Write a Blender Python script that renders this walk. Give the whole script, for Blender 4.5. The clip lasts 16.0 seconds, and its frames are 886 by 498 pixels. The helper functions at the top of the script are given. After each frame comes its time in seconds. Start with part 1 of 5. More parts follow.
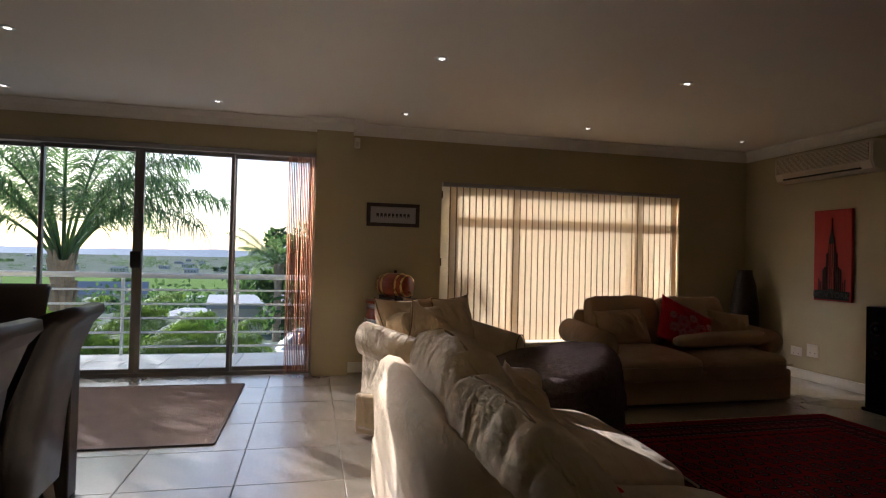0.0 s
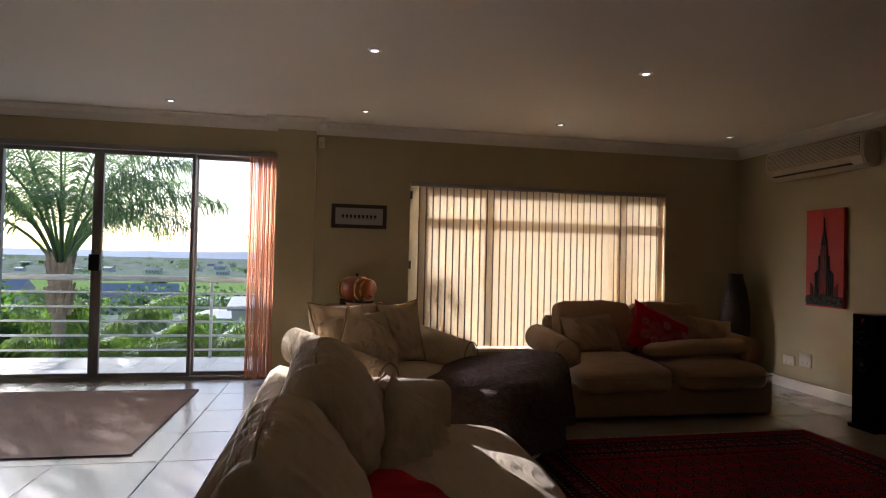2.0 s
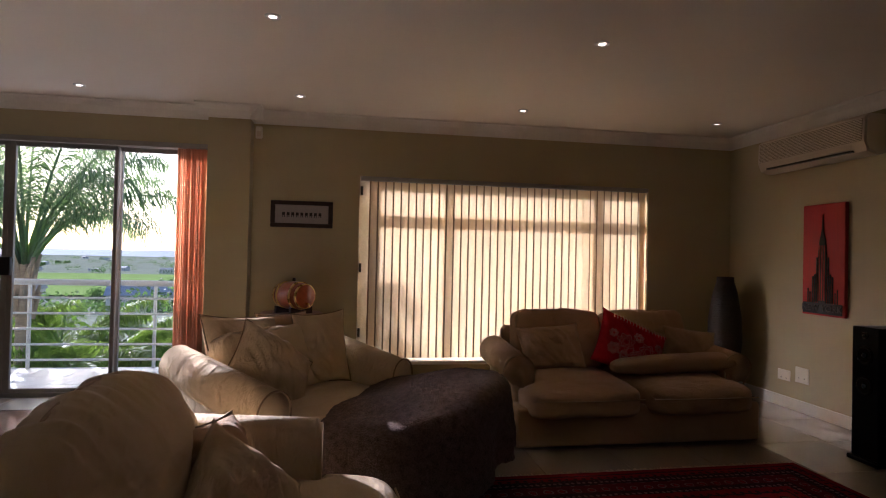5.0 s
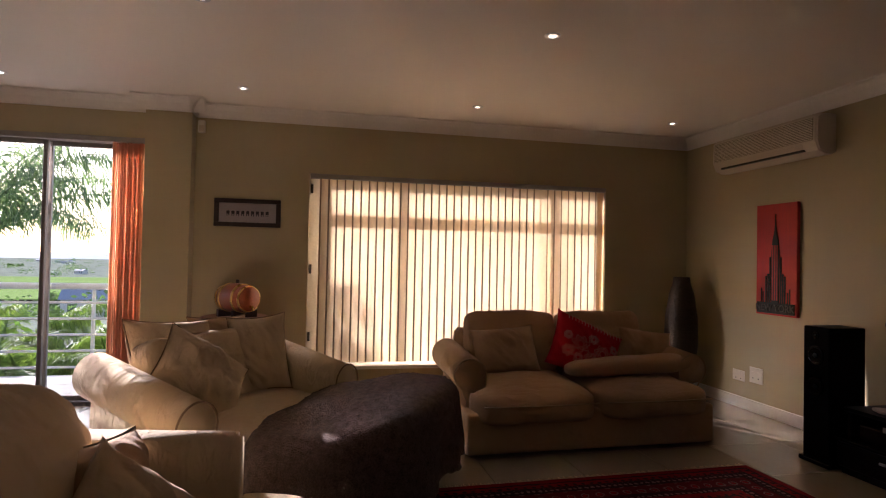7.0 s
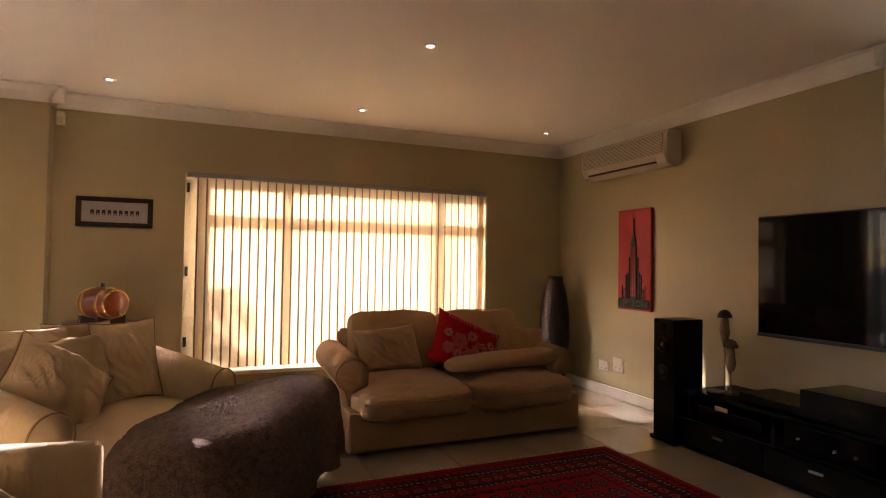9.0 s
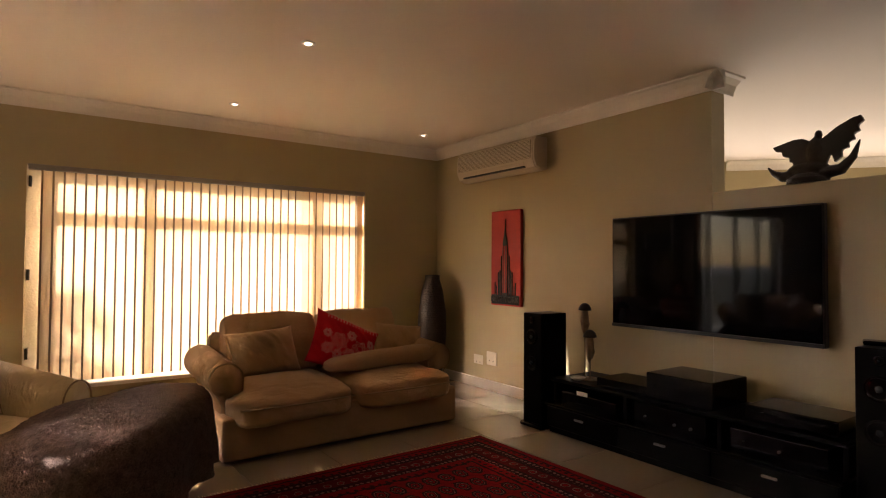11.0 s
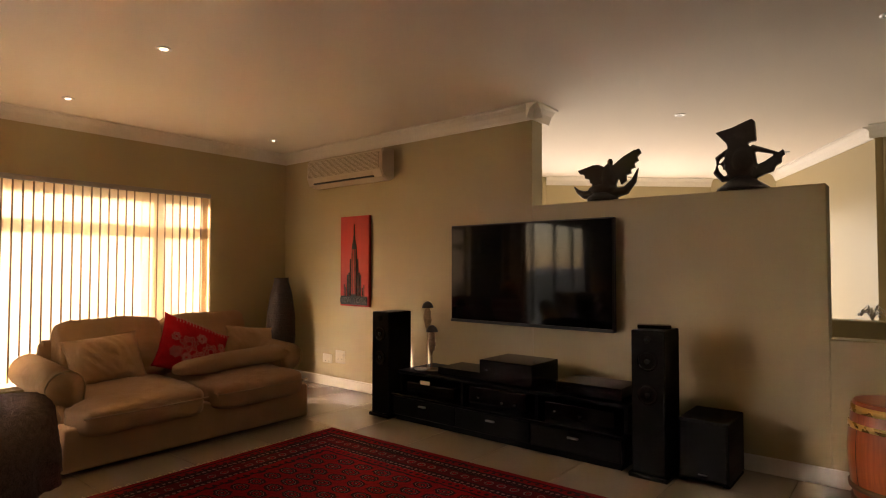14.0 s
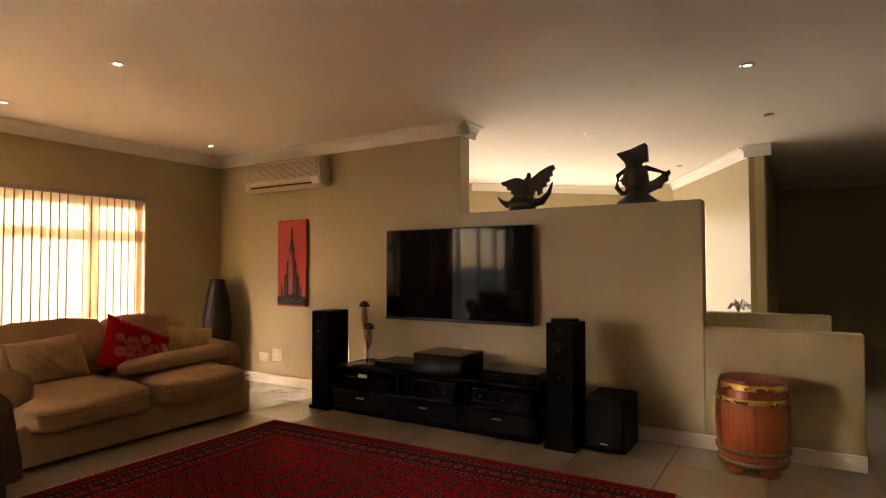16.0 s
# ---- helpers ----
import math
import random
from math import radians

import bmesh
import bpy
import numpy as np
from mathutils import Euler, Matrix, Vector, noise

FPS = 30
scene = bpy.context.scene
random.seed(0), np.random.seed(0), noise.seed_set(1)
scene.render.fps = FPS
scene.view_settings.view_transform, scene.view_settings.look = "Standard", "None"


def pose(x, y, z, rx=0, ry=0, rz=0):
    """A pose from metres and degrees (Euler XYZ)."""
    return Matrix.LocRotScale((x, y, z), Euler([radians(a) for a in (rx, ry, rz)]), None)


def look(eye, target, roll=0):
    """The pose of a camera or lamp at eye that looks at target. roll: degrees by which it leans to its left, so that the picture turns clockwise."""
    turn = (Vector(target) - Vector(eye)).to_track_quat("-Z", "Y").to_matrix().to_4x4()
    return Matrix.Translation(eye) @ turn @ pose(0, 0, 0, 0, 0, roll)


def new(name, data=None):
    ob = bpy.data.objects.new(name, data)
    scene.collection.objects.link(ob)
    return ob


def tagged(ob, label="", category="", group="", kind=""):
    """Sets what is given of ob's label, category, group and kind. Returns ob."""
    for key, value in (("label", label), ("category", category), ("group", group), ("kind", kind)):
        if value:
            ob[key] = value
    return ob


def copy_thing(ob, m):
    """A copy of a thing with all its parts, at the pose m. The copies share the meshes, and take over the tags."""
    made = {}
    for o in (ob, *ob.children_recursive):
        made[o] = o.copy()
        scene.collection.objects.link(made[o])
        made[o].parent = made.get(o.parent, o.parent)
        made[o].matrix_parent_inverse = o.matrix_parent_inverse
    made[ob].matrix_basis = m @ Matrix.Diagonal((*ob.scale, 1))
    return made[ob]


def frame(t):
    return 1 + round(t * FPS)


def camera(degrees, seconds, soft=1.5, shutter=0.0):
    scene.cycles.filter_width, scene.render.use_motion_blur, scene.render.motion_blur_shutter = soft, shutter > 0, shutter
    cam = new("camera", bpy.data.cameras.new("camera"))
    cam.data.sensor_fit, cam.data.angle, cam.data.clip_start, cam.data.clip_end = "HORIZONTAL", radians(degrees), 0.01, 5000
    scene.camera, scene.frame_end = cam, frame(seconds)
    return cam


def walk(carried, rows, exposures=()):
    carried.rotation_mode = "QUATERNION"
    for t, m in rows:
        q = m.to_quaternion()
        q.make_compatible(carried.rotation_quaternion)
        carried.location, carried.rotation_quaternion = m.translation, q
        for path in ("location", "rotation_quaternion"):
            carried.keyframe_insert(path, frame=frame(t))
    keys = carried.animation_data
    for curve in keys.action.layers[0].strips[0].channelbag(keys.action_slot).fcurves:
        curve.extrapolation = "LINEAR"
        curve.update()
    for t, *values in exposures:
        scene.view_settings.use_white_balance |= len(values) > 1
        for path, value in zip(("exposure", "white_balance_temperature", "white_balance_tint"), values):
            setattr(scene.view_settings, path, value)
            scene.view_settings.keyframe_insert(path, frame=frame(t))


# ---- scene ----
cam = camera(75.4, 16.0, 1.1)
PATH = [
    (0, (2.778, 0.873, 1.217), (3.227, 2.821, 1.245), 1.4),
    (0.5, (2.955, 0.913, 1.198), (3.376, 2.868, 1.232), 1.3),
    (1, (3.13, 0.921, 1.224), (3.538, 2.878, 1.257), 1.4),
    (1.5, (3.301, 0.898, 1.248), (3.678, 2.862, 1.274), 1.4),
    (2, (3.428, 0.965, 1.235), (3.783, 2.933, 1.269), 1.4),
    (2.5, (3.54, 1.068, 1.236), (3.882, 3.038, 1.273), 1.5),
    (3, (3.706, 1.105, 1.23), (4.04, 3.076, 1.265), 1.5),
    (3.5, (3.857, 1.154, 1.241), (4.181, 3.127, 1.275), 1.4),
    (4, (3.93, 1.247, 1.264), (4.244, 3.222, 1.294), 1.3),
    (6.5, (4.232, 1.642, 1.281), (4.574, 3.612, 1.313), 1.3),
    (7, (4.235, 1.6, 1.265), (4.659, 3.555, 1.305), 1.2),
    (7.5, (4.251, 1.58, 1.274), (4.762, 3.513, 1.314), 1.1),
    (8, (4.278, 1.559, 1.269), (4.874, 3.467, 1.315), 1.0),
    (8.5, (4.28, 1.525, 1.268), (4.964, 3.403, 1.319), 1.0),
    (9, (4.291, 1.486, 1.261), (5.064, 3.33, 1.314), 0.9),
    (11.5, (4.243, 1.425, 1.259), (5.473, 3.001, 1.318), 0.3),
    (12, (4.238, 1.398, 1.245), (5.553, 2.903, 1.308), 0.3),
    (12.5, (4.188, 1.39, 1.259), (5.611, 2.795, 1.321), 0.2),
    (13, (4.145, 1.358, 1.249), (5.639, 2.685, 1.315), 0.0),
    (13.5, (4.043, 1.287, 1.258), (5.573, 2.573, 1.322), 0.0),
    (14, (3.95, 1.22, 1.258), (5.498, 2.485, 1.325), 0.1),
    (14.5, (3.831, 1.217, 1.272), (5.415, 2.437, 1.335), -0.0),
    (15, (3.731, 1.168, 1.257), (5.349, 2.342, 1.328), 0.2),
    (15.5, (3.643, 1.101, 1.263), (5.308, 2.207, 1.337), 0.1),
    (16, (3.545, 1.03, 1.277), (5.246, 2.08, 1.342), -0.1),
]
EXPOSURES = [(0.0, 1.06, 5350, 16), (3.5, 1.38, 5350, 21), (7.0, 1.8, 5700, 28), (9.0, 2.52, 6450, 26), (12.5, 2.62, 6850, 25), (16.0, 3.08, 7250, 24)]
walk(cam, [(t, look(eye, target, roll)) for t, eye, target, roll in PATH], EXPOSURES)

# ---- world and sun ----
SUN_AZ, SUN_EL = 34.5, 19.0  # the light travels towards +x, -y
world = bpy.data.worlds.new("world")
scene.world = world
world.use_nodes = True
wn = world.node_tree.nodes
sky = wn.new("ShaderNodeTexSky")
sky.sky_type, sky.sun_disc = "NISHITA", False
sky.sun_elevation, sky.sun_rotation = radians(SUN_EL), radians(-SUN_AZ)
sky.air_density, sky.dust_density, sky.ozone_density = 1.0, 1.2, 1.4
wn["Background"].inputs["Strength"].default_value = 0.09
world.node_tree.links.new(sky.outputs[0], wn["Background"].inputs["Color"])
sun = new("sun", bpy.data.lights.new("sun", "SUN"))
sun.data.energy, sun.data.angle, sun.data.color = 5.0, radians(0.45), (1.0, 0.92, 0.82)
sun_way = Vector((math.sin(radians(SUN_AZ)) * math.cos(radians(SUN_EL)), -math.cos(radians(SUN_AZ)) * math.cos(radians(SUN_EL)), -math.sin(radians(SUN_EL))))
sun.matrix_world = look((0, 0, 30), Vector((0, 0, 30)) + sun_way)

for spot, turn, wide in (((12.1, 4.35, 1.15), 46.6, 2.1), ((9.75, 6.05, 1.15), 63.0, 2.9)):  # added lamps standing in for sky light in the next room's unseen wide openings
    sk = new("window_daylight", bpy.data.lights.new("window_daylight", "AREA"))
    sk.data.shape, sk.data.size, sk.data.size_y = "RECTANGLE", wide, 1.9
    sk.data.energy, sk.data.color = 3.6, (1.0, 0.97, 0.9)
    way = Vector((-math.cos(radians(turn)), -math.sin(radians(turn)), 0.0))
    sk.matrix_world = look(spot, Vector(spot) + way)


# ---- materials ----
def mat(name, color, rough=0.6, metal=0.0, scale=8.0, vary=0.12, bump=0.0, fine=0.0, sheen=0.0, spec=0.5, stretch=(1, 1, 1), piece=0.0, coat=0.0, crease=0.0, spread=0.08):
    """Two scales of noise on colour and roughness, a bump of its own, and a tone of its own for each piece."""
    m = bpy.data.materials.new(name)
    m.use_nodes = True
    n, l = m.node_tree.nodes, m.node_tree.links
    b = n["Principled BSDF"]
    co = n.new("ShaderNodeTexCoord")
    mp = n.new("ShaderNodeMapping")
    mp.inputs["Scale"].default_value = stretch
    l.new(co.outputs["Object"], mp.inputs["Vector"])
    big, small = n.new("ShaderNodeTexNoise"), n.new("ShaderNodeTexNoise")
    big.inputs["Scale"].default_value, big.inputs["Detail"].default_value = scale, 4
    small.inputs["Scale"].default_value, small.inputs["Detail"].default_value = (fine or scale * 14), 3
    for t in (big, small):
        l.new(mp.outputs[0], t.inputs["Vector"])
    add = n.new("ShaderNodeMath")
    add.operation = "ADD"
    l.new(big.outputs["Fac"], add.inputs[0])
    l.new(small.outputs["Fac"], add.inputs[1])
    src = add.outputs[0]
    if piece:
        info, mul = n.new("ShaderNodeObjectInfo"), n.new("ShaderNodeMath")
        mul.operation, mul.inputs[1].default_value = "MULTIPLY_ADD", piece
        l.new(info.outputs["Random"], mul.inputs[0])
        l.new(src, mul.inputs[2])
        src = mul.outputs[0]
    ramp = n.new("ShaderNodeMapRange")
    ramp.inputs["From Min"].default_value, ramp.inputs["From Max"].default_value = 0.6, 1.4 + piece
    ramp.inputs["To Min"].default_value, ramp.inputs["To Max"].default_value = 1 - vary, 1 + vary
    l.new(src, ramp.inputs["Value"])
    mix = n.new("ShaderNodeVectorMath")
    mix.operation = "SCALE"
    mix.inputs[0].default_value = color
    l.new(ramp.outputs[0], mix.inputs["Scale"])
    l.new(mix.outputs[0], b.inputs["Base Color"])
    rr = n.new("ShaderNodeMapRange")
    rr.inputs["To Min"].default_value, rr.inputs["To Max"].default_value = max(rough - spread, 0.02), min(rough + spread, 1)
    l.new(big.outputs["Fac"], rr.inputs["Value"])
    l.new(rr.outputs[0], b.inputs["Roughness"])
    b.inputs["Metallic"].default_value = metal
    b.inputs["Specular IOR Level"].default_value = spec
    b.inputs["Sheen Weight"].default_value = sheen
    b.inputs["Coat Weight"].default_value = coat
    b.inputs["Coat Roughness"].default_value = rough
    if bump:
        bp = n.new("ShaderNodeBump")
        bp.inputs["Strength"].default_value, bp.inputs["Distance"].default_value = bump, 0.01
        l.new(small.outputs["Fac"], bp.inputs["Height"])
        l.new(bp.outputs[0], b.inputs["Normal"])
        if crease:
            cr, c2, mp2 = n.new("ShaderNodeTexNoise"), n.new("ShaderNodeBump"), n.new("ShaderNodeMapping")
            mp2.inputs["Scale"].default_value = (5, 13, 7)
            cr.inputs["Scale"].default_value, cr.inputs["Detail"].default_value, cr.inputs["Distortion"].default_value = 1.0, 3, 0.5
            c2.inputs["Strength"].default_value, c2.inputs["Distance"].default_value = crease, 0.03
            l.new(co.outputs["Object"], mp2.inputs["Vector"])
            l.new(mp2.outputs[0], cr.inputs["Vector"])
            l.new(cr.outputs["Fac"], c2.inputs["Height"])
            l.new(bp.outputs[0], c2.inputs["Normal"])
            l.new(c2.outputs[0], b.inputs["Normal"])
    return m


def glow(name, color, strength):
    m = bpy.data.materials.new(name)
    m.use_nodes = True
    b = m.node_tree.nodes["Principled BSDF"]
    b.inputs["Base Color"].default_value = (*color, 1)
    b.inputs["Emission Color"].default_value = (*color, 1)
    b.inputs["Emission Strength"].default_value = strength
    return m


def glass(name, tint=(1, 1, 1)):
    m = bpy.data.materials.new(name)
    m.use_nodes = True
    b = m.node_tree.nodes["Principled BSDF"]
    b.inputs["Base Color"].default_value = (*tint, 1)
    b.inputs["Transmission Weight"].default_value = 1
    b.inputs["Roughness"].default_value = 0.0
    b.inputs["IOR"].default_value = 1.45
    return m


def cloth_blind(name, color, through_part):
    """Woven blind fabric that lets part of the light through."""
    m = bpy.data.materials.new(name)
    m.use_nodes = True
    n, l = m.node_tree.nodes, m.node_tree.links
    out = n["Material Output"]
    n.remove(n["Principled BSDF"])
    co, tx = n.new("ShaderNodeTexCoord"), n.new("ShaderNodeTexNoise")
    mp = n.new("ShaderNodeMapping")
    mp.inputs["Scale"].default_value = (60, 60, 4)
    tx.inputs["Scale"].default_value, tx.inputs["Detail"].default_value = 4, 4
    l.new(co.outputs["Object"], mp.inputs[0])
    l.new(mp.outputs[0], tx.inputs["Vector"])
    rg = n.new("ShaderNodeMapRange")
    rg.inputs["To Min"].default_value, rg.inputs["To Max"].default_value = 0.86, 1.1
    l.new(tx.outputs["Fac"], rg.inputs["Value"])
    sc = n.new("ShaderNodeVectorMath")
    sc.operation = "SCALE"
    sc.inputs[0].default_value = color
    l.new(rg.outputs[0], sc.inputs["Scale"])
    d, t, mx = n.new("ShaderNodeBsdfDiffuse"), n.new("ShaderNodeBsdfTranslucent"), n.new("ShaderNodeMixShader")
    l.new(sc.outputs[0], d.inputs["Color"])
    l.new(sc.outputs[0], t.inputs["Color"])
    mx.inputs[0].default_value = through_part
    l.new(d.outputs[0], mx.inputs[1])
    l.new(t.outputs[0], mx.inputs[2])
    l.new(mx.outputs[0], out.inputs["Surface"])
    return m


def leaf_mat(name, color):
    """Foliage: a matt leaf that the light shines through, each leaf of its own tone."""
    m = bpy.data.materials.new(name)
    m.use_nodes = True
    n, l = m.node_tree.nodes, m.node_tree.links
    b = n["Principled BSDF"]
    geo, tx, rg, ad = n.new("ShaderNodeNewGeometry"), n.new("ShaderNodeTexNoise"), n.new("ShaderNodeMapRange"), n.new("ShaderNodeMath")
    tx.inputs["Scale"].default_value = 1.2
    ad.operation = "ADD"
    l.new(geo.outputs["Random Per Island"], ad.inputs[0])
    l.new(tx.outputs["Fac"], ad.inputs[1])
    rg.inputs["From Min"].default_value, rg.inputs["From Max"].default_value = 0.3, 1.7
    rg.inputs["To Min"].default_value, rg.inputs["To Max"].default_value = 0.5, 1.5
    l.new(ad.outputs[0], rg.inputs["Value"])
    sc = n.new("ShaderNodeVectorMath")
    sc.operation = "SCALE"
    sc.inputs[0].default_value = color
    l.new(rg.outputs[0], sc.inputs["Scale"])
    l.new(sc.outputs[0], b.inputs["Base Color"])
    b.inputs["Roughness"].default_value, b.inputs["Specular IOR Level"].default_value = 0.6, 0.2
    tr, mx = n.new("ShaderNodeBsdfTranslucent"), n.new("ShaderNodeMixShader")
    tint = n.new("ShaderNodeVectorMath")
    tint.operation, tint.inputs[1].default_value = "MULTIPLY", (1.6, 1.7, 0.8)
    l.new(sc.outputs[0], tint.inputs[0])
    l.new(tint.outputs[0], tr.inputs["Color"])
    mx.inputs[0].default_value = 0.45
    l.new(b.outputs[0], mx.inputs[1])
    l.new(tr.outputs[0], mx.inputs[2])
    l.new(mx.outputs[0], n["Material Output"].inputs["Surface"])
    return m


def wood(name, a, b_, scale=3.0, rough=0.45, axis=(12, 12, 1), coat=0.0):
    m = bpy.data.materials.new(name)
    m.use_nodes = True
    n, l = m.node_tree.nodes, m.node_tree.links
    b = n["Principled BSDF"]
    co, mp, tx, rp = n.new("ShaderNodeTexCoord"), n.new("ShaderNodeMapping"), n.new("ShaderNodeTexNoise"), n.new("ShaderNodeValToRGB")
    info = n.new("ShaderNodeObjectInfo")
    mp.inputs["Scale"].default_value = axis
    tx.inputs["Scale"].default_value, tx.inputs["Detail"].default_value, tx.inputs["Distortion"].default_value = scale, 6, 1.2
    rp.color_ramp.elements[0].color, rp.color_ramp.elements[1].color = (*a, 1), (*b_, 1)
    rp.color_ramp.elements[0].position, rp.color_ramp.elements[1].position = 0.3, 0.7
    l.new(co.outputs["Object"], mp.inputs[0])
    l.new(info.outputs["Random"], mp.inputs["Location"])
    l.new(mp.outputs[0], tx.inputs["Vector"])
    l.new(tx.outputs["Fac"], rp.inputs[0])
    l.new(rp.outputs[0], b.inputs["Base Color"])
    b.inputs["Roughness"].default_value = rough
    b.inputs["Coat Weight"].default_value = coat
    bp = n.new("ShaderNodeBump")
    bp.inputs["Strength"].default_value, bp.inputs["Distance"].default_value = 0.15, 0.004
    l.new(tx.outputs["Fac"], bp.inputs["Height"])
    l.new(bp.outputs[0], b.inputs["Normal"])
    return m


def carpet_pattern(name, hx, hy):
    """Red knotted carpet: plain edge, narrow guard bands, a main border of rings, a field of rows of dark medallions."""
    m = bpy.data.materials.new(name)
    m.use_nodes = True
    n, l = m.node_tree.nodes, m.node_tree.links
    b = n["Principled BSDF"]
    b.inputs["Roughness"].default_value = 0.95
    b.inputs["Specular IOR Level"].default_value = 0.1
    co, sp = n.new("ShaderNodeTexCoord"), n.new("ShaderNodeSeparateXYZ")
    wob, sub, sca, add = n.new("ShaderNodeTexNoise"), n.new("ShaderNodeVectorMath"), n.new("ShaderNodeVectorMath"), n.new("ShaderNodeVectorMath")
    wob.inputs["Scale"].default_value, wob.inputs["Detail"].default_value = 22.0, 3
    sub.operation, sub.inputs[1].default_value = "SUBTRACT", (0.5, 0.5, 0.5)
    sca.operation, sca.inputs["Scale"].default_value = "SCALE", 0.03
    add.operation = "ADD"
    l.new(co.outputs["Object"], wob.inputs["Vector"])
    l.new(wob.outputs["Color"], sub.inputs[0])
    l.new(sub.outputs[0], sca.inputs[0])
    l.new(co.outputs["Object"], add.inputs[0])
    l.new(sca.outputs[0], add.inputs[1])
    l.new(add.outputs[0], sp.inputs[0])

    def math_node(op, a, c=None):
        k = n.new("ShaderNodeMath")
        k.operation = op
        for i, v in enumerate((a, c)):
            if v is None:
                continue
            if isinstance(v, (int, float)):
                k.inputs[i].default_value = v
            else:
                l.new(v, k.inputs[i])
        return k.outputs[0]

    def rgb_mix(fac, a, c):
        k = n.new("ShaderNodeMix")
        k.data_type = "RGBA"
        l.new(fac, k.inputs[0])
        for i, v in ((6, a), (7, c)):
            if isinstance(v, tuple):
                k.inputs[i].default_value = (*v, 1)
            else:
                l.new(v, k.inputs[i])
        return k.outputs[2]

    dx = math_node("SUBTRACT", hx, math_node("ABSOLUTE", sp.outputs[0]))
    dy = math_node("SUBTRACT", hy, math_node("ABSOLUTE", sp.outputs[1]))
    d = math_node("MINIMUM", dx, dy)
    red, deep, dark, cream = (0.185, 0.003, 0.005), (0.08, 0.003, 0.005), (0.024, 0.006, 0.007), (0.17, 0.09, 0.075)

    def cells(sx, sy, low, high):
        cx = math_node("SUBTRACT", math_node("FRACT", math_node("MULTIPLY", sp.outputs[0], 1 / sx)), 0.5)
        cy = math_node("SUBTRACT", math_node("FRACT", math_node("MULTIPLY", sp.outputs[1], 1 / sy)), 0.5)
        ax, ay = math_node("ABSOLUTE", cx), math_node("ABSOLUTE", cy)
        r = math_node("MAXIMUM", math_node("MAXIMUM", ax, ay), math_node("MULTIPLY", math_node("ADD", ax, ay), 0.72))
        return math_node("MULTIPLY", math_node("GREATER_THAN", r, low), math_node("LESS_THAN", r, high))

    field = rgb_mix(cells(0.11, 0.16, 0.2, 0.4), red, dark)
    field = rgb_mix(cells(0.11, 0.16, 0.27, 0.3), field, cream)
    field = rgb_mix(cells(0.11, 0.16, 0.0, 0.12), field, dark)
    field = rgb_mix(cells(0.11, 0.16, 0.0, 0.045), field, cream)
    field = rgb_mix(cells(0.055, 0.04, 0.0, 0.1), field, deep)
    rings = rgb_mix(cells(0.085, 0.085, 0.22, 0.3), deep, cream)
    rings = rgb_mix(cells(0.085, 0.085, 0.0, 0.16), rings, red)
    tiny = rgb_mix(cells(0.035, 0.035, 0.0, 0.3), dark, cream)
    dots = rgb_mix(cells(0.05, 0.05, 0.0, 0.25), red, dark)

    def band(low, high):
        return math_node("MULTIPLY", math_node("GREATER_THAN", d, low), math_node("LESS_THAN", d, high))

    col = field
    for low, high, c in ((-1.0, 0.045, red), (0.045, 0.06, dark), (0.06, 0.105, dots), (0.105, 0.12, dark), (0.12, 0.16, tiny), (0.16, 0.18, dark),
                         (0.18, 0.28, rings), (0.28, 0.3, dark), (0.3, 0.34, tiny), (0.34, 0.36, red), (0.36, 0.4, dots), (0.4, 0.415, dark)):
        col = rgb_mix(band(low, high), col, c)
    nz = n.new("ShaderNodeTexNoise")
    nz.inputs["Scale"].default_value, nz.inputs["Detail"].default_value = 90, 4
    l.new(co.outputs["Object"], nz.inputs["Vector"])
    rg = n.new("ShaderNodeMapRange")
    rg.inputs["To Min"].default_value, rg.inputs["To Max"].default_value = 0.55, 1.35
    l.new(nz.outputs["Fac"], rg.inputs["Value"])
    sc = n.new("ShaderNodeVectorMath")
    sc.operation = "SCALE"
    l.new(col, sc.inputs[0])
    l.new(rg.outputs[0], sc.inputs["Scale"])
    l.new(sc.outputs[0], b.inputs["Base Color"])
    bp = n.new("ShaderNodeBump")
    bp.inputs["Strength"].default_value, bp.inputs["Distance"].default_value = 0.5, 0.004
    l.new(nz.outputs["Fac"], bp.inputs["Height"])
    l.new(bp.outputs[0], b.inputs["Normal"])
    return m


WALL = mat("wall_paint", (0.425, 0.354, 0.2), 0.4, scale=1.3, vary=0.04, bump=0.05, fine=160)
CEIL = mat("ceiling_paint", (0.8, 0.75, 0.66), 0.8, scale=0.8, vary=0.03, bump=0.04, fine=120)
TRIM = mat("white_trim", (0.78, 0.75, 0.68), 0.5, scale=3, vary=0.05)
TILE = mat("floor_tile", (0.36, 0.3, 0.22), 0.23, scale=2.5, vary=0.08, fine=40, piece=0.35, coat=0.8)
GROUT = mat("grout", (0.32, 0.265, 0.195), 0.9, scale=20, vary=0.2)
SOFA = mat("tan_sofa_fabric", (0.45, 0.285, 0.155), 0.9, scale=5, vary=0.1, bump=0.35, fine=420, sheen=0.15, spec=0.15, crease=0.5)
SOFA_LIGHT = mat("oatmeal_sofa_fabric", (0.6, 0.455, 0.28), 0.9, scale=5, vary=0.1, bump=0.35, fine=420, sheen=0.15, spec=0.15, crease=0.8)
SEAM = mat("sofa_seam", (0.4, 0.28, 0.16), 0.9, scale=30, vary=0.1)
PIPING = mat("piping_cord", (0.24, 0.16, 0.09), 0.9, scale=30, vary=0.1)
